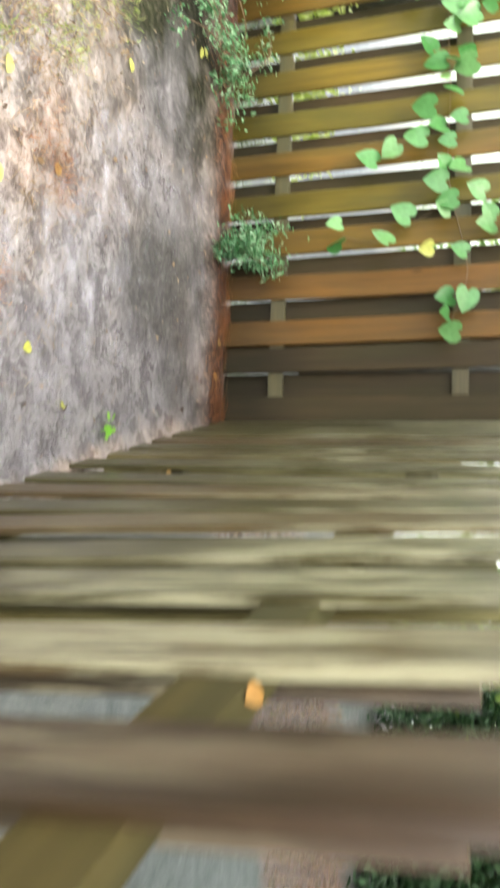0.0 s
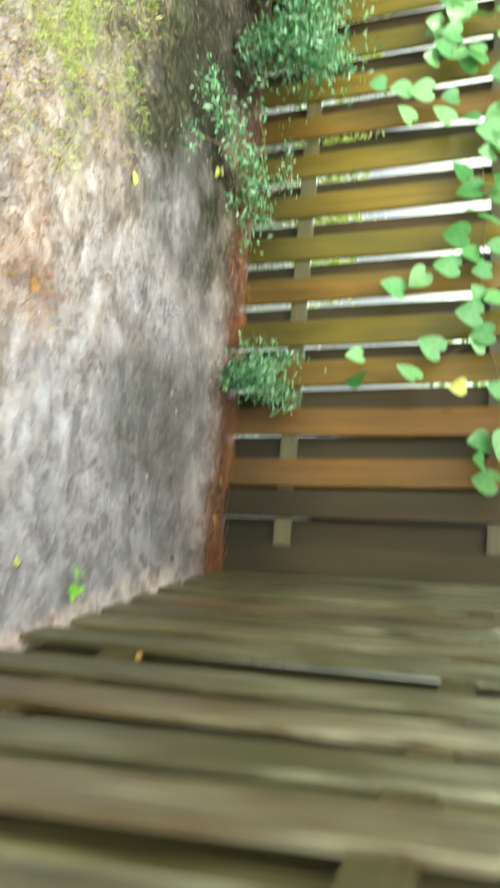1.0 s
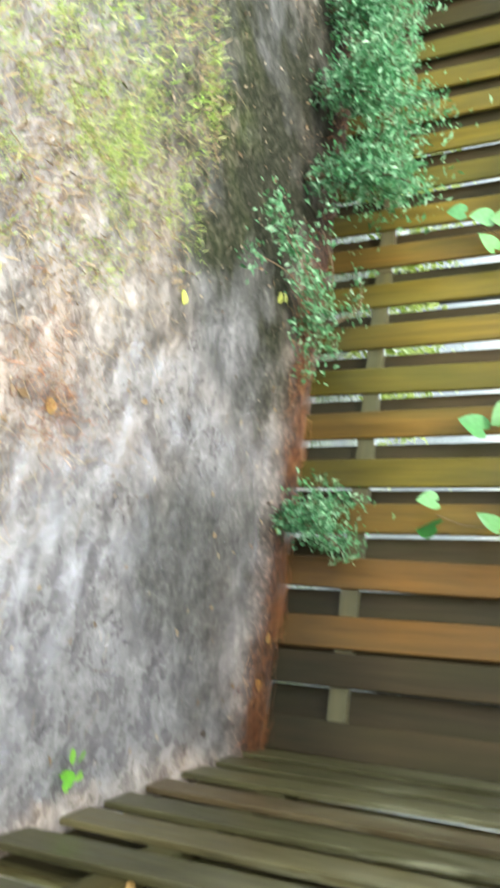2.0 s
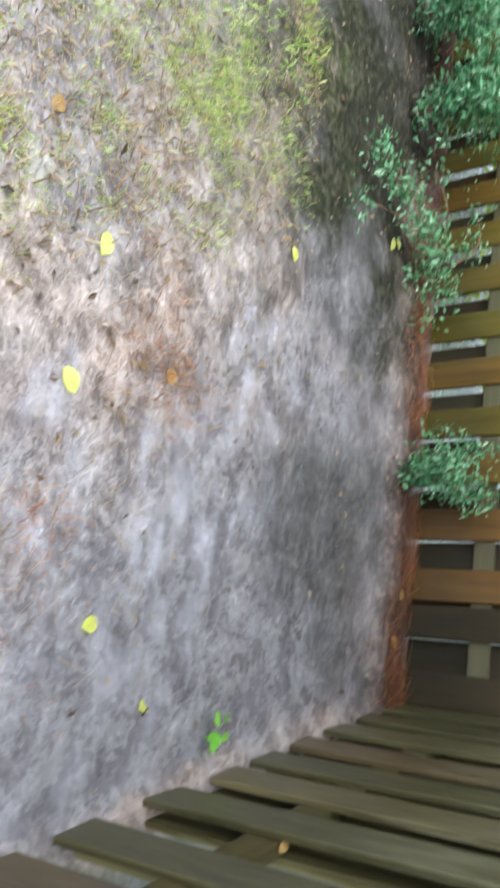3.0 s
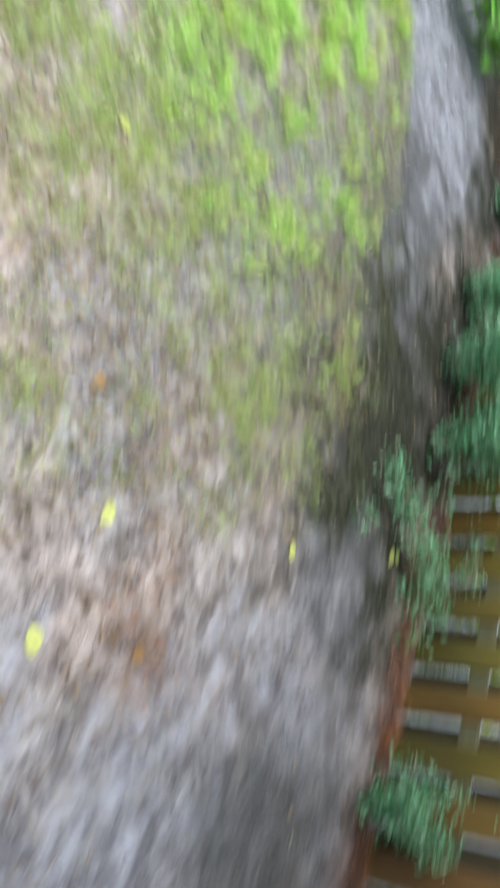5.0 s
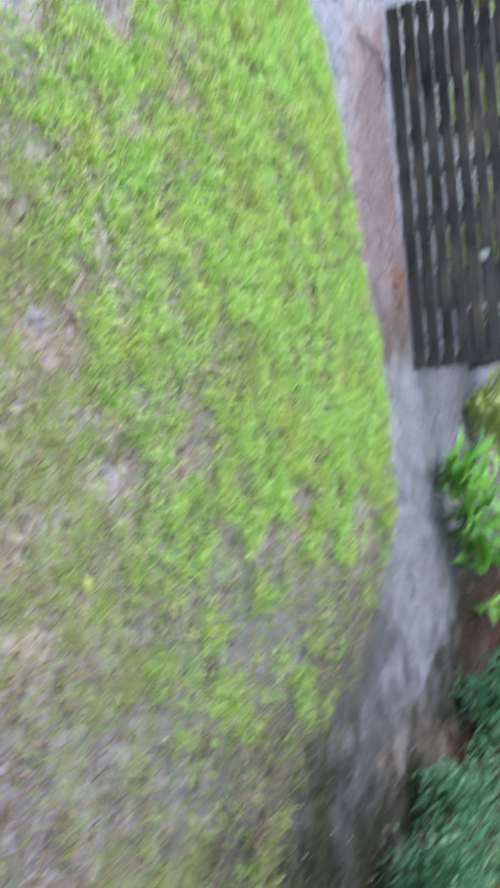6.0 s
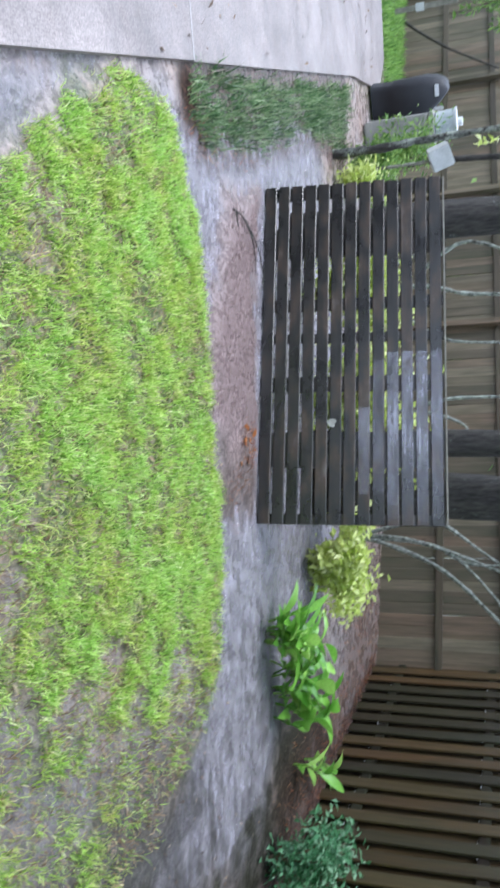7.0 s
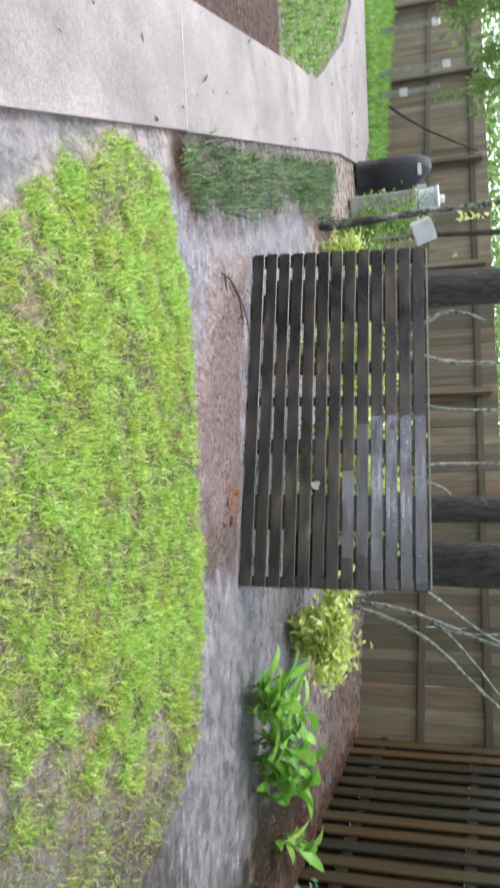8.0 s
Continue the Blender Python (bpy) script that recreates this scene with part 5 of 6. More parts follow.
def planter_block():
    t = thing("stone_pedestal", pose(-10.55, -6.31, 0.03, 0, 0, 18), "grey weathered block pedestal beside the grill", "pedestal")
    part("body", box_bm(-0.18, -0.20, 0, 0.18, 0.20, 0.77, 0.02), M_STONE, t)
    part("cap", box_bm(-0.20, -0.22, 0.772, 0.20, 0.22, 0.83, 0.015), M_STONE, t)
    return t


planter_block()


def lathe(rings, seg=20):
    bm = bmesh.new()
    loops = [[bm.verts.new((r * math.cos(a), r * math.sin(a), z)) for a in np.linspace(0, 2 * math.pi, seg, endpoint=False)] for r, z in rings]
    for lo, hi in zip(loops, loops[1:]):
        for k in range(seg):
            bm.faces.new((lo[k], lo[(k + 1) % seg], hi[(k + 1) % seg], hi[k]))
    bm.faces.new(loops[0][::-1])
    bm.faces.new(loops[-1])
    return bm


jar = thing("plastic_tub", pose(-10.57, -6.37, 0.862), "cloudy plastic tub standing on the grey pedestal", "tub")
part("body", lathe([(0.12, 0), (0.15, 0.02), (0.16, 0.22), (0.17, 0.225), (0.17, 0.24), (0.15, 0.24), (0.145, 0.03)]), M_CLEAR, jar)
part("lid", lathe([(0.172, 0.242), (0.175, 0.26), (0.05, 0.27), (0.05, 0.32), (0.045, 0.325)]), M_WHITE, jar, "white plastic lid")

pot = thing("plastic_planter", pose(-8.72, -5.52, 0.0), "white plastic box planter on a stake by the young tree", "planter")
part("stake", lathe([(0.018, -0.05), (0.018, 0.93)], 8), M_POST, pot)
part("box", box_bm(-0.10, -0.105, 0.0, 0.10, 0.105, 0.22, 0.012), M_WHITE, pot, "white plastic box tilted on its stake", pose(0, 0, 0.935, 16, -10, 25))


def stake(x, y, h, cap, label):
    t = thing("garden_stake", pose(x, y, 0.0, 0, rng.normal(0, 2), 20), label, "stake", "stakes before the grey fence")
    post = part("post", box_bm(-0.04, -0.04, -0.05, 0.04, 0.04, h, 0.006), M_POST, t)
    part("cap", box_bm(-0.055, -0.06, cap, 0.055, 0.06, cap + 0.13, 0.01), M_WHITE, post, "white cap")
    return t


stake(-14.0, -10.25, 1.0, 0.95, "bleached garden stake with a white cap before the grey fence")
stake(-13.8, -9.45, 1.12, 1.10, "bleached garden stake with a white cap before the grey fence")
stake(-13.7, -9.05, 1.05, 0.40, "bleached garden stake with a white block low down")


leaning_stick = thing("fallen_branch", pose(-14.95, -9.45, 0.0), "thin bare branch leaning against the grey fence", "branch")
put("stem", mesh_of("stem", *tube(curve_path([(0, 0, 0.02), (0.05, 0.25, 0.25), (0.28, 0.75, 0.82), (0.55, 1.3, 1.62)], 6), [0.03 - 0.0009 * i for i in range(19)], 7, 0.25, 3), M_BARK, True), leaning_stick)
pole = thing("young_tree", pose(-12.17, -6.33, 0.0), "slim dark sapling standing before the grey fence", "tree")
put("trunk", mesh_of("trunk", *tube(curve_path([(0, 0, -0.05), (0.02, 0.02, 0.8), (0.05, 0.1, 1.9), (0.1, 0.15, 3.0)], 6), [0.055 - 0.0012 * i for i in range(19)], 9, 0.15, 4), M_BARK, True), pole)
put("crown", mesh_of("crown", *leaf_cloud(np.array([(0.1, 0.15, 3.3)]) + rng.normal(0, 1, (500, 3)) * (0.5, 0.5, 0.4), 0.10, 0.5), M_BACKLEAF), pole)


def fallen_twig():
    t = thing("fallen_twig", pose(-5.05, -4.58, 0.018), "forked dead twig lying before the slatted panel", "twig")
    for k, c in enumerate(([(0, 0, 0), (-0.23, 0.05, 0.03), (-0.46, 0.22, 0.04), (-0.55, 0.34, 0.03)], [(-0.2, 0.045, 0.03), (-0.3, 0.16, 0.05), (-0.42, 0.30, 0.03)], [(-0.1, 0.02, 0.02), (-0.06, 0.12, 0.04)])):
        path = curve_path(c, 5)
        put("twig", mesh_of("twig", *tube(path, [0.006 - 0.0002 * i for i in range(len(path))], 6, 0.2, k), M_BARK, True), t)


fallen_twig()


# ---- grass and litter ----
def scatter(poly, n, gen, keep=None):
    p = np.array(poly)
    lo, hi = p.min(0), p.max(0)
    xy = gen.uniform(lo, hi, (n, 2))
    ok = poly_sd(poly, xy[:, 0], xy[:, 1]) > -0.02 + 0.16 * (value_noise(xy[:, 0], xy[:, 1], 9) - 0.5) + np.abs(gen.normal(0, 0.035, n))
    if keep is not None:
        ok &= gen.random(n) < keep(xy[:, 0], xy[:, 1])
    return xy[ok]


def stuff(name, data, material, label, category):
    return tagged(put(name, mesh_of(name, *data, material)), label, category, kind="stuff")


def lawn_keep(x, y):
    fade = np.clip(0.06 + 0.94 * smooth(-x + 1.6 * (fractal(x, y, 1.9) - 0.5), 0.8, 3.3), 0, 1)
    patch = smooth(fractal(x, y, 2.7), 0.27, 0.5) * (0.25 + 0.75 * smooth(fractal(x + 5, y, 1.3), 0.34, 0.5))
    clump = (0.15 + 0.85 * smooth(value_noise(0.8 * x + 0.6 * y, 0.8 * y - 0.6 * x, 11.0), 0.22, 0.62)) * (0.2 + 0.8 * smooth(0.5 * value_noise(0.5 * x - 0.87 * y, 0.87 * x + 0.5 * y, 27.0) + 0.5 * value_noise(0.96 * x + 0.28 * y, 0.96 * y - 0.28 * x, 41.0), 0.36, 0.58))
    fade = fade * (1 - 0.85 * smooth(y + 0.4 * (fractal(x, y, 6.0) - 0.5), -1.75, -1.2) * smooth(x, -3.6, -3.0))
    return fade * np.clip(patch + 0.35, 0, 1) * clump * (1 - 0.93 * np.maximum(bare(x, y), 0.92 * mired(x, y)))


g1 = np.random.default_rng(21)
xy = scatter(LAWN, 760000, g1, lawn_keep)
thin = xy[:, 0] > -2.1 + 0.4 * (g1.random(len(xy)) - 0.5)
stuff("lawn_grass", blades(xy[~thin], lie(xy[~thin, 0], xy[~thin, 1])[0] - 0.004, 0.052, 0.0044, 0.95, g1), M_GRASS, "patchy wet bright green lawn grass", "grass")
tuft = np.repeat(xy[thin], 2, 0) + g1.normal(0, 0.012, (2 * int(thin.sum()), 2))
stuff("lawn_grass", blades(tuft, lie(tuft[:, 0], tuft[:, 1])[0] - 0.003, 0.036, 0.0022, 1.25, g1), M_THIN, "thin yellowish grass dying out on wet soil", "grass")
xy = scatter(LAWN, 56000, g1, lambda x, y: 0.35 + 0.4 * smooth(fractal(x, y, 2.2), 0.4, 0.6))
xy = xy[g1.random(len(xy)) < 0.6]
stuff("dead_grass", blades(xy, lie(xy[:, 0], xy[:, 1])[0] - 0.002, 0.06, 0.005, 1.5, g1), M_DEAD, "straw-coloured dead grass lying in the lawn", "grass")
for poly, n, ln in ((ISLAND, 40000, 0.07), (VERGE, 60000, 0.12)):
    xy = scatter(poly, n, g1, lambda x, y: (y > -13) * 1.0)
    stuff("verge_grass", blades(xy, lie(xy[:, 0], xy[:, 1])[0], ln, 0.014, 0.7, g1), M_VERGE, "green grass verge beyond the concrete path", "grass")
xy = scatter(BORDER, 22000, g1, lambda x, y: 0.3 + 0.7 * smooth(fractal(x, y, 4.0), 0.38, 0.54))
stuff("border_grass", blades(xy, lie(xy[:, 0], xy[:, 1])[0] - 0.01, 0.13, 0.008, 0.75, g1), M_LIRIOPE, "dark green border grass along the path", "grass")


def needle_bed():
    g = np.random.default_rng(5)
    x = -g.uniform(0.0, 2.5, 250)
    drift = smooth(value_noise(x + 5, 0 * x, 3.3) + 0.35 * (value_noise(x, 0 * x + 2, 13.0) - 0.5), 0.25, 0.6)
    drift = np.maximum(drift, np.maximum(smooth(-np.abs(x + 0.42), -0.46, -0.30), smooth(-np.abs(x + 1.42), -0.34, -0.2)))
    x = x[g.random(len(x)) < 0.12 + 0.88 * drift]
    wide = 0.012 + 0.045 * value_noise(x, 0 * x, 6.0)
    y = -0.10 + g.normal(0, 1, len(x)) * wide - 0.12 * (value_noise(x, 0 * x + 9, 6.0) - 0.45) - 0.10 * smooth(-x, 1.5, 2.2)
    turn = g.normal(0.0, 0.6, len(x))
    many = g.integers(3, 16, len(x))
    x, y, turn = np.repeat(x, many), np.repeat(y, many), np.repeat(turn, many)
    n = len(x)
    x, y = x + g.normal(0, 0.03, n), y + g.normal(0, 0.008, n)
    z = lie(x, y)[0] + g.uniform(0.0, 0.035, n) * smooth(y, -0.22, -0.08)
    a = turn + g.normal(0.0, 0.28, n) + np.pi * (g.random(n) > 0.5)
    L = g.uniform(0.05, 0.16, n)
    d = np.stack([np.cos(a) * L, np.sin(a) * L, g.normal(0, 0.012, n)], 1)
    c = np.stack([x, y, z], 1)
    c[:, 1] = np.minimum(c[:, 1], -0.012)
    w = np.stack([-d[:, 1], d[:, 0], 0 * x], 1) / L[:, None] * 0.0008
    mid = c + d * 0.5 + np.stack([0 * x, 0 * x, g.uniform(0, 0.02, n)], 1)
    end = c + d
    end[:, 1], mid[:, 1] = np.minimum(end[:, 1], -0.006), np.minimum(mid[:, 1], -0.006)
    v = np.stack([c - w, c + w, mid + w, mid - w, end], 1).reshape(-1, 3)
    i = np.arange(n)[:, None] * 5
    return stuff("pine_needles", (v.tolist(), (i + [[0, 1, 2, 3]]).tolist() + (i + [[3, 2, 4]]).tolist()), M_NEEDLE, "red-brown pine needles drifted along the fence foot", "litter")


needle_bed()


def straw():
    """Loose dead stems on the bare soil."""
    g = np.random.default_rng(8)
    n = 3000
    x, y = g.uniform(-2.6, 0.1, n), g.uniform(-3.2, -1.2, n)
    ok = g.random(n) < smooth(fractal(x, y, 2.6), 0.40, 0.62)
    x, y = x[ok], y[ok]
    n = len(x)
    z = np.maximum(lie(x, y)[0], 0) + g.uniform(0.003, 0.02, n)
    a, L = g.uniform(0, 6.28, n), g.uniform(0.03, 0.12, n)
    c = np.stack([x, y, z], 1)
    d = np.stack([np.cos(a) * L, np.sin(a) * L, g.normal(0, 0.01, n)], 1)
    w = np.stack([-np.sin(a), np.cos(a), 0 * a], 1) * 0.0008
    v = np.stack([c - w, c + w, c + d + w, c + d - w], 1).reshape(-1, 3)
    i = np.arange(n)[:, None] * 4
    return stuff("dead_stems", (v.tolist(), (i + [[0, 1, 2, 3]]).tolist()), M_DEAD, "loose dead stems strewn over wet soil", "litter")


straw()


def debris():
    """Bark chips, leaf scraps and bits of twig over the bare soil."""
    g = np.random.default_rng(12)
    n = 8000
    x, y = g.uniform(-4.6, 0.6, n), g.uniform(-4.6, -0.12, n)
    east = x * OUT_E.x + y * OUT_E.y
    z, lawn, needles, field, paving, sunk, mulch, shaded_loam = lie(x, y)
    ok = (east < -0.05) & (g.random(n) < (0.35 + 0.65 * smooth(fractal(x, y, 3.3), 0.4, 0.6)) * (1 - 0.8 * sunk)) & (z > -0.004)
    c = np.stack([x, y, z + 0.002], 1)[ok]
    return stuff("soil_litter", leaf_cloud(c, 0.014 * g.uniform(0.4, 2.2, len(c)) ** 1.3, 0.55, 0.0, 0.12, 3.0, g), M_SCRAP, "bark chips and leaf scraps on the wet soil", "litter")


debris()


def needle_patch():
    """Orange-brown pine needles washed together on the open soil."""
    g = np.random.default_rng(29)
    xy = np.concatenate([c + g.normal(0, s, (k, 2)) for c, s, k in (((-0.80, -1.78), 0.11, 420), ((-0.72, -1.68), 0.07, 160), ((-0.22, -2.05), 0.07, 160), ((0.02, -2.15), 0.10, 60), ((-1.25, -1.95), 0.10, 110), ((-5.14, -3.08), 0.075, 260), ((-4.85, -2.85), 0.10, 120))])
    z = np.maximum(lie(xy[:, 0], xy[:, 1])[0], 0.002)
    return stuff("pine_needles", blades(xy, z, 0.06, 0.0019, 1.6, g), M_NEEDLE, "orange-brown pine needles washed onto wet soil", "litter")


needle_patch()


def beyond_straw():
    """Pine straw at the edge of the paving beyond the mossy fence."""
    g = np.random.default_rng(31)
    xy = scatter(LEAF_LITTER, 9000, g)
    stuff("pine_straw", blades(xy, np.full(len(xy), 0.02), 0.12, 0.005, 1.4, g), M_STRAW, "pinkish brown pine straw at the edge of paving", "litter")


beyond_straw()


def bed_litter():
    """Needles and leaf scraps over the planting beds at the foot of the fences."""
    g = np.random.default_rng(33)
    xy = g.uniform((-9.6, -5.0), (-1.6, -0.03), (26000, 2))
    z, needles = lie(xy[:, 0], xy[:, 1])[0], lie(xy[:, 0], xy[:, 1])[2]
    west = (xy[:, 0] - CORNER_W.x) * OUT_W.x + xy[:, 1] * OUT_W.y
    ok = (g.random(len(xy)) < needles * (0.25 + 0.75 * smooth(fractal(xy[:, 0], xy[:, 1], 4.0), 0.4, 0.6))) & (west < -0.05)
    stuff("bed_needles", blades(xy[ok], z[ok], 0.075, 0.004, 1.6, g), M_NEEDLE, "brown pine needles over the planting bed", "litter")
    xy = g.uniform((-7.5, -2.2), (-1.4, -0.05), (1300, 2))
    z, shaded_loam = lie(xy[:, 0], xy[:, 1])[0], lie(xy[:, 0], xy[:, 1])[7]
    ok = g.random(len(xy)) < shaded_loam * (0.3 + 0.7 * smooth(fractal(xy[:, 0], xy[:, 1], 4.0), 0.4, 0.6))
    stuff("bed_litter", leaf_cloud(np.column_stack([xy, z + 0.003])[ok], 0.02, 0.5, 0.0, 0.12, 3.0, g), M_SCRAP, "dark leaf scraps on dark bed soil", "litter")


bed_litter()


def path_litter():
    """Dark leaf specks scattered on the concrete path."""
    g = np.random.default_rng(31)
    xy = np.concatenate([g.uniform((-11.5, -9.0), (-3.0, -4.6), (1500, 2))])
    xy = xy[(poly_sd(PATHWAY, xy[:, 0], xy[:, 1]) > 0.04) & (g.random(len(xy)) < 0.12 + 0.5 * smooth(-xy[:, 0], 8.0, 11.0))]
    c = np.column_stack([xy, np.full(len(xy), 0.053)])
    return stuff("path_litter", leaf_cloud(c, 0.05, 0.45, 0.0, 0.05, 6.0, g), M_SCRAP, "dark leaf specks scattered on the concrete path", "litter")


path_litter()


def weeds():
    """Small green tufts coming through the bare soil."""
    g = np.random.default_rng(14)
    cs = g.uniform((-3.2, -3.6), (-0.2, -1.0), (300, 2))
    cs = cs[g.random(len(cs)) < smooth(-cs[:, 0], 0.3, 1.6)]
    cs = cs[poly_sd(LAWN, cs[:, 0], cs[:, 1]) > 0.05]
    xy = np.concatenate([c + g.normal(0, 0.055, (60, 2)) for c in cs])
    return stuff("weed_tufts", blades(xy, np.maximum(lie(xy[:, 0], xy[:, 1])[0], 0) - 0.003, 0.034, 0.003, 0.95, g), M_THIN, "small yellow-green grass tufts in the bare soil", "grass")


weeds()


def fallen_leaf(x, y, size, material, label, seed):
    g = np.random.default_rng(seed)
    verts, faces = [], []
    for i in range(6):
        t = i / 5
        w = 0.72 * math.sin(math.pi * min(1, 0.06 + 0.94 * t)) ** 0.7 * 0.5
        h = 0.05 * math.sin(3 * t)
        verts += [((t - 0.5) * size, -w * size, (h + 0.10 * w) * size), ((t - 0.5) * size, 0, h * size), ((t - 0.5) * size, w * size, (h + 0.16 * w) * size)]
    for i in range(5):
        for k in range(2):
            a = i * 3 + k
            faces.append((a, a + 3, a + 4, a + 1))
    z = max(float(lie(np.array([x]), np.array([y]))[0][0]), 0.0) + 0.005
    ob = put("fallen_leaf", mesh_of("fallen_leaf", verts, faces, material, True), None, pose(x, y, z, g.normal(0, 8), g.normal(0, 8), g.uniform(0, 360)))
    return tagged(ob, label, "leaf", "fallen leaves")


for k, (x, y, s) in enumerate(((-1.45, -1.21, 0.08), (-0.58, -2.06, 0.10), (-0.04, -1.83, 0.08), (0.13, -1.58, 0.07), (-0.95, -2.07, 0.10), (-1.97, -0.45, 0.08), (-0.93, -0.15, 0.08),
                               (-1.81, -2.69, 0.07), (-3.65, -4.18, 0.09), (-2.0, -0.40, 0.07))):
    fallen_leaf(x, y, s * 0.72, M_YELLOW, "fallen yellow leaf lying on wet soil", k)
for k, (x, y, s) in enumerate(((-0.74, -1.72, 0.07), (-0.25, -0.12, 0.09), (-1.2, -2.3, 0.08), (-0.45, -0.1, 0.08))):
    fallen_leaf(x, y, s * 0.7, M_OCHRE, "fallen ochre-brown leaf on wet soil", 30 + k)


g_rust = np.random.default_rng(41)
for k in range(9):
    fallen_leaf(-5.12 + g_rust.normal(0, 0.09), -3.08 + g_rust.normal(0, 0.10), g_rust.uniform(0.035, 0.065), M_RUST, "rust-brown leaf in a wet heap before the panel", 60 + k)


def caught_leaf(s, off, z, size, material, label, seed):
    """A small leaf lodged on a rail of the mossy fence."""
    ob = fallen_leaf(0, 0, size, material, label, seed)
    ob.matrix_basis = FRAME_E @ pose(s, 0, 0, east_lean(s)) @ pose(0, off, z, 25, 10, 40 * seed)
    return ob


caught_leaf(2.29, 0.012, 1.39, 0.04, M_YELLOW, "small yellow leaf caught on the fence rail", 71)
caught_leaf(3.45, 0.012, 1.386, 0.034, M_OCHRE, "small ochre leaf caught on the fence rail", 72)
caught_leaf(1.55, 0.012, 0.424, 0.032, M_OCHRE, "small ochre leaf caught on the low fence rail", 73)


def seedling():
    t = thing("seedling", pose(0.19, -1.27, 0.0), "small bright green seedling at the foot of the mossy fence", "plant")
    put("stem", mesh_of("stem", *tube([(0, 0, -0.02), (0.0, 0, 0.05)], [0.004, 0.003], 6), M_BROAD, True), t)
    for k in range(5):
        a = 1.3 * k
        put("leaf", HEART_FRESH, t, pose(0.045 * math.cos(a) - 0.02, 0.04 * math.sin(a), 0.03 + 0.006 * k, 20 * math.sin(k), 14, 52 * k) @ Matrix.Scale(0.55 + 0.09 * k, 4))
    return t


seedling()


def rain_drops():
    """Drops hanging in rows from the undersides of the rails and along board edges."""
    g = np.random.default_rng(55)
    verts, faces = [], []
    spots = [(-x, 0.012, z + g.normal(0, 0.003)) for z in (1.318, 0.308) for x in 4.58 + 0.2467 * np.arange(18) for _ in range(2)]
    spots = [(x + g.normal(0, 0.03), y, z) for x, y, z in spots]
    for x, y, z in spots:
        n, r = len(verts), g.uniform(0.003, 0.0055)
        verts += [(x, y, z + r), (x + r, y, z), (x, y + r, z), (x - r, y, z), (x, y - r, z), (x, y, z - r * 1.3)]
        faces += [(n, n + 1 + k, n + 1 + (k + 1) % 4) for k in range(4)] + [(n + 5, n + 1 + (k + 1) % 4, n + 1 + k) for k in range(4)]
    me = mesh_of("rain_drops", verts, faces, M_DROP, True)
    return tagged(put("rain_drops", me), "rain drops hanging from the cedar fence rails", "water", kind="stuff")


rain_drops()


# ---- beyond the fences ----
def hedge(name, spots, n, leaf, material, label, seed, spread):
    g = np.random.default_rng(seed)
    for k, (x, y, z) in enumerate(spots):
        t = thing(name, pose(x, y, 0.0), label, "shrub", "shrubs beyond the fence")
        path = [(0, 0, -0.02), (0.03, 0.02, z * 0.5), (0.0, 0.0, z)]
        put("trunk", mesh_of("trunk", *tube(path, [0.03, 0.02, 0.012], 7), M_BARK, True), t)
        c = np.array([(0, 0, z * 0.6)]) + g.normal(0, 1, (n, 3)) * (spread, spread * 0.8, z * 0.3)
        c[:, 2] = np.maximum(c[:, 2], 0.03)
        put("foliage", mesh_of("foliage", *leaf_cloud(c, leaf, 0.5, gen=g), material), t)


hedge("shrub", [(-2.2, 0.75, 0.45), (-2.9, 0.8, 0.5), (-3.7, 0.75, 0.55), (-4.6, 0.8, 0.55), (-5.6, 0.8, 0.6)], 700, 0.07, M_LIME, "bright leafy shrub beyond the cedar fence", 3, 0.25)
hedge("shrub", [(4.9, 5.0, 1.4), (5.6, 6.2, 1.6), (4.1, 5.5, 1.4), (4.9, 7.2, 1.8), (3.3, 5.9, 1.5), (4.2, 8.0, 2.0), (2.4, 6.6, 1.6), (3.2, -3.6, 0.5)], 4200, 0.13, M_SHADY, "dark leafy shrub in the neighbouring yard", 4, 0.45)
hedge("tree", [(-14.5, -2.5, 2.3), (-17.5, -6.0, 2.5), (-19.5, -10.5, 2.4), (-22, -15, 2.6), (-12.5, 2.5, 2.4), (-15.8, -4.2, 2.3), (-18.6, -8.3, 2.4)], 3600, 0.17, M_BACKLEAF, "leafy tree beyond the grey fence", 6, 1.1)


def shade_tree(x, y, z, seed, label="unseen shade tree added beyond the cedar fence", leaves=4200, spread=(1.1, 0.9, 0.45), size=0.17):
    """An unseen tree added beyond a fence; its crown reaches over it to block sky light."""
    g = np.random.default_rng(seed)
    t = thing("tree", pose(x, y, 0.0), label, "tree", "trees beyond the fence")
    trunk = put("trunk", mesh_of("trunk", *tube([(0, 0, -0.05), (0.05, 0, z * 0.5), (0.0, -0.1, z + 0.6)], [0.14, 0.11, 0.06], 10, 0.1, seed), M_BARK, True), t)
    for k in range(5):
        a = 1.26 * k + g.random()
        e = (math.cos(a) * 1.3, math.sin(a) * 1.3 - 0.4, z + 0.9)
        put("limb", mesh_of("limb", *tube([(0.03, 0, z * 0.8), (e[0] * 0.5, e[1] * 0.5, z + 0.35), e], [0.05, 0.035, 0.012], 7, 0.1, k), M_BARK, True), trunk)
    c = np.array([(0, -0.5, z + 0.6)]) + g.normal(0, 1, (leaves, 3)).clip(-2.2, 2.2) * spread
    put("crown", mesh_of("crown", *leaf_cloud(c, size, 0.5, gen=g), M_BACKLEAF), t)


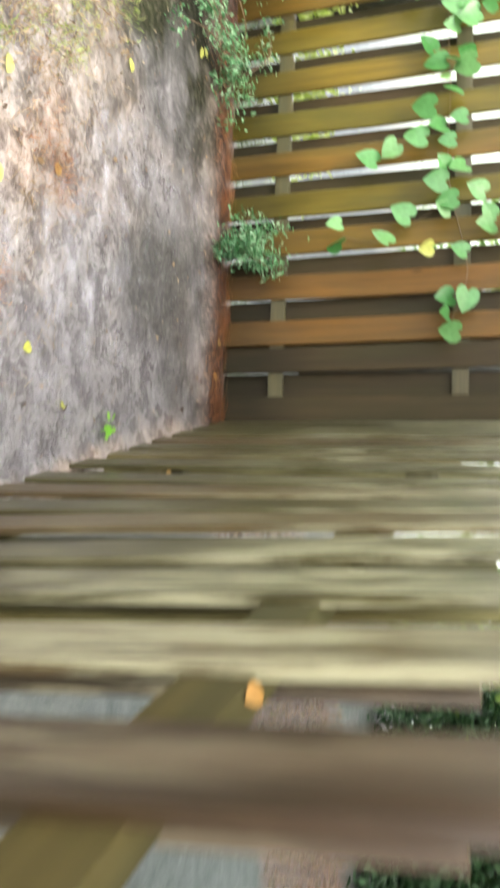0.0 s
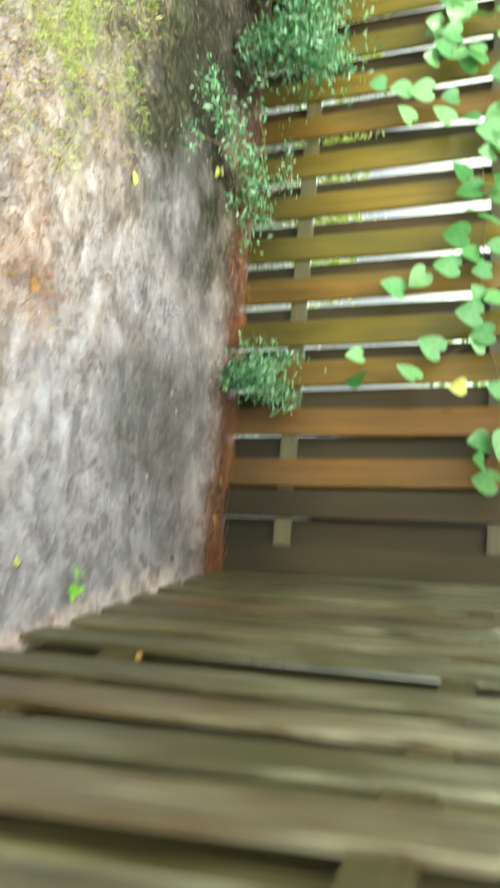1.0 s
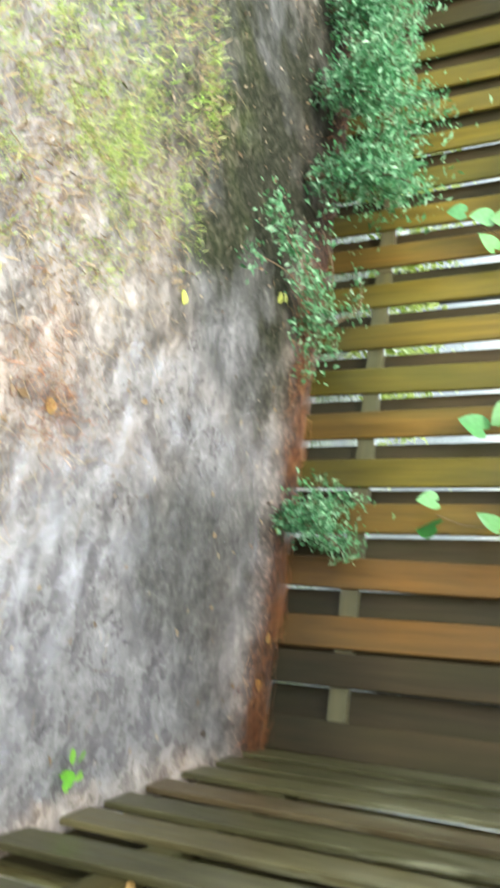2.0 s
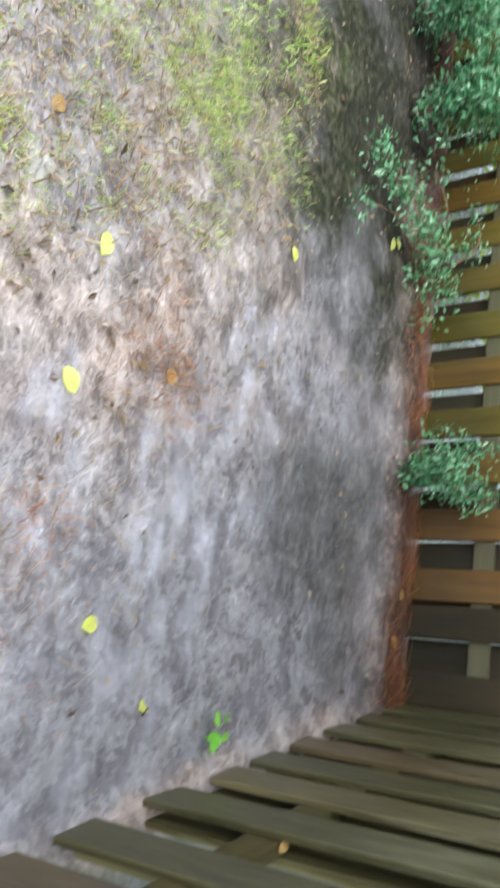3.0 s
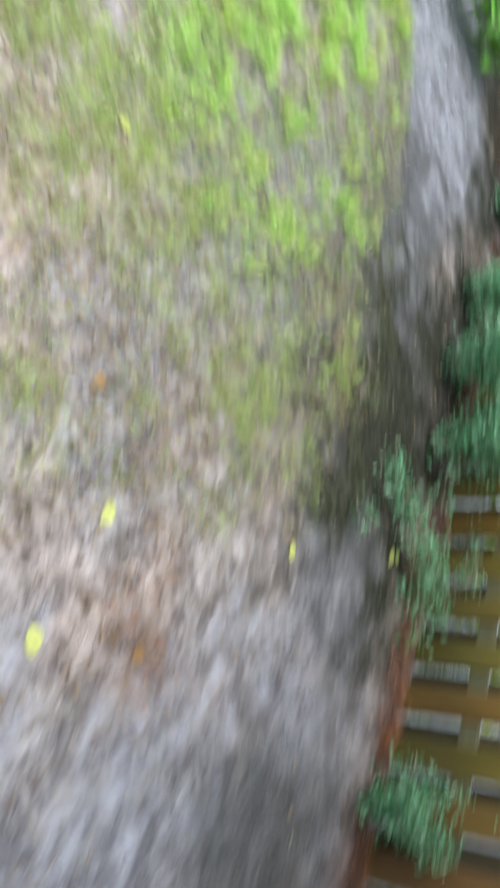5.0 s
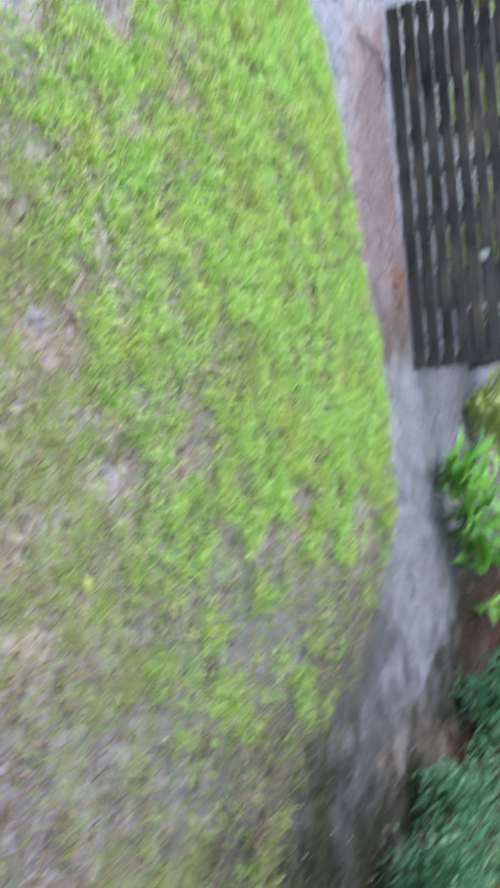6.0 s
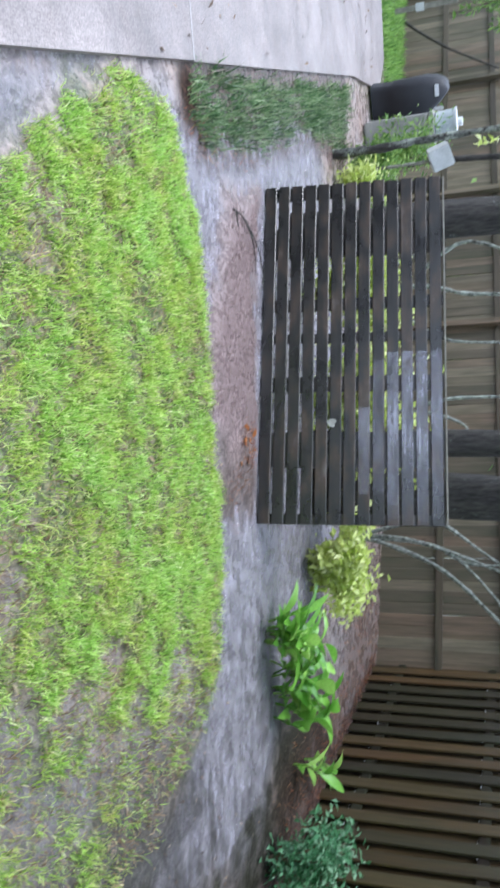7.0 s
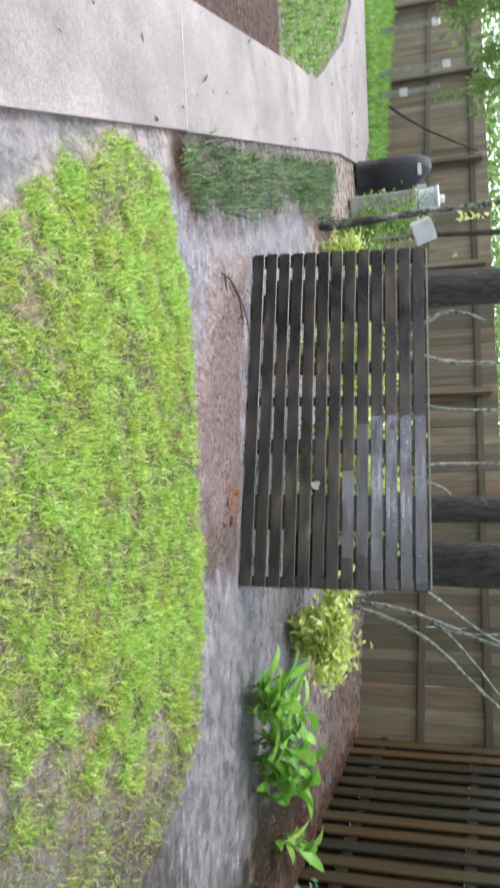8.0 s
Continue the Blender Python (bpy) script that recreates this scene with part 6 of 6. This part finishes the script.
# Unseen trees added to shade the cedar fence, the corner and neighbouring shrubs.
for k, (x, y) in enumerate(((-3.3, 1.4), (-5.2, 1.25), (-7.4, 1.1), (-9.6, 1.3))):
    shade_tree(x, y, 3.2 + 0.2 * k, 50 + k, leaves=1500 if k == 1 else 4200)
shade_tree(2.3, -1.0, 3.4, 61, "unseen broad shade tree added beyond the mossy fence", 9000, (1.5, 1.5, 0.6), 0.24)
shade_tree(4.4, 5.6, 3.2, 63, "unseen broad shade tree added over the neighbouring shrubs", 9000, (1.7, 1.7, 0.6), 0.26)
shade_tree(-0.6, 1.9, 3.6, 62, "unseen broad shade tree added beyond the cedar fence near the corner", 8000, (1.4, 1.1, 0.6), 0.24)


def house():
    """A plain, unseen house wall, added to close the yard and darken the panel's reflection."""
    t = thing("house", frame_of((2.6, -8.9, 0), Vector((-0.96, -0.28, 0)), Vector((0.28, -0.96, 0))), "unseen taupe house wall added to close the yard", "house")
    part("wall", box_bm(0, 0, -0.1, 9.0, 0.25, 2.7), M_SIDING, t)
    bm = bmesh.new()
    v = [bm.verts.new(p) for p in ((-0.4, -0.5, 2.62), (9.4, -0.5, 2.62), (9.4, 4.0, 4.4), (-0.4, 4.0, 4.4), (-0.4, -0.5, 2.72), (9.4, -0.5, 2.72), (9.4, 4.0, 4.5), (-0.4, 4.0, 4.5))]
    for f in ((3, 2, 1, 0), (4, 5, 6, 7), (0, 1, 5, 4), (1, 2, 6, 5), (2, 3, 7, 6), (3, 0, 4, 7)):
        bm.faces.new([v[i] for i in f])
    part("roof", bm, M_STONE, t)


house()
# Trees added beyond the fences to darken what the wet panel mirrors.
hedge("tree", [(7.5, -4.0, 3.6), (8.5, -7.5, 3.8), (8.0, -0.5, 3.4), (7.8, 4.0, 3.6), (2.5, 7.5, 3.4), (-2.5, 8.0, 3.2)], 2400, 0.2, M_BACKLEAF, "leafy tree added around the neighbouring yard", 9, 1.2)


def hanging_moss():
    g = np.random.default_rng(17)
    t = thing("hanging_branch", pose(-12.2, -8.95, 2.35), "drooping leafy branch hanging before the grey fence", "branch")
    pieces, spots = [], []
    for k in range(30):
        a = Vector((g.normal(0, 0.2), g.uniform(-1.0, 0.75), g.uniform(-0.1, 0.3)))
        tip = a + Vector((g.normal(0, 0.1), g.normal(0, 0.15), -g.uniform(0.6, 1.15)))
        pieces.append(tube([a, a.lerp(tip, 0.5), tip], [0.01, 0.006, 0.002], 5))
        for q in np.linspace(0.1, 1, 8):
            spots.append(np.array(a.lerp(tip, q)) + g.normal(0, 0.05, (14, 3)))
    pieces.append(tube([(0, -1.6, 0.5), (0, -0.5, 0.3), (0, 0.6, 0.2)], [0.04, 0.03, 0.01], 7))
    for piece in pieces:
        put("twig", mesh_of("twig", *piece, M_TWIG, True), t)
    put("foliage", mesh_of("foliage", *leaf_cloud(np.concatenate(spots), 0.10, 0.3, 0.9, gen=g), M_BACKLEAF), t)


hanging_moss()
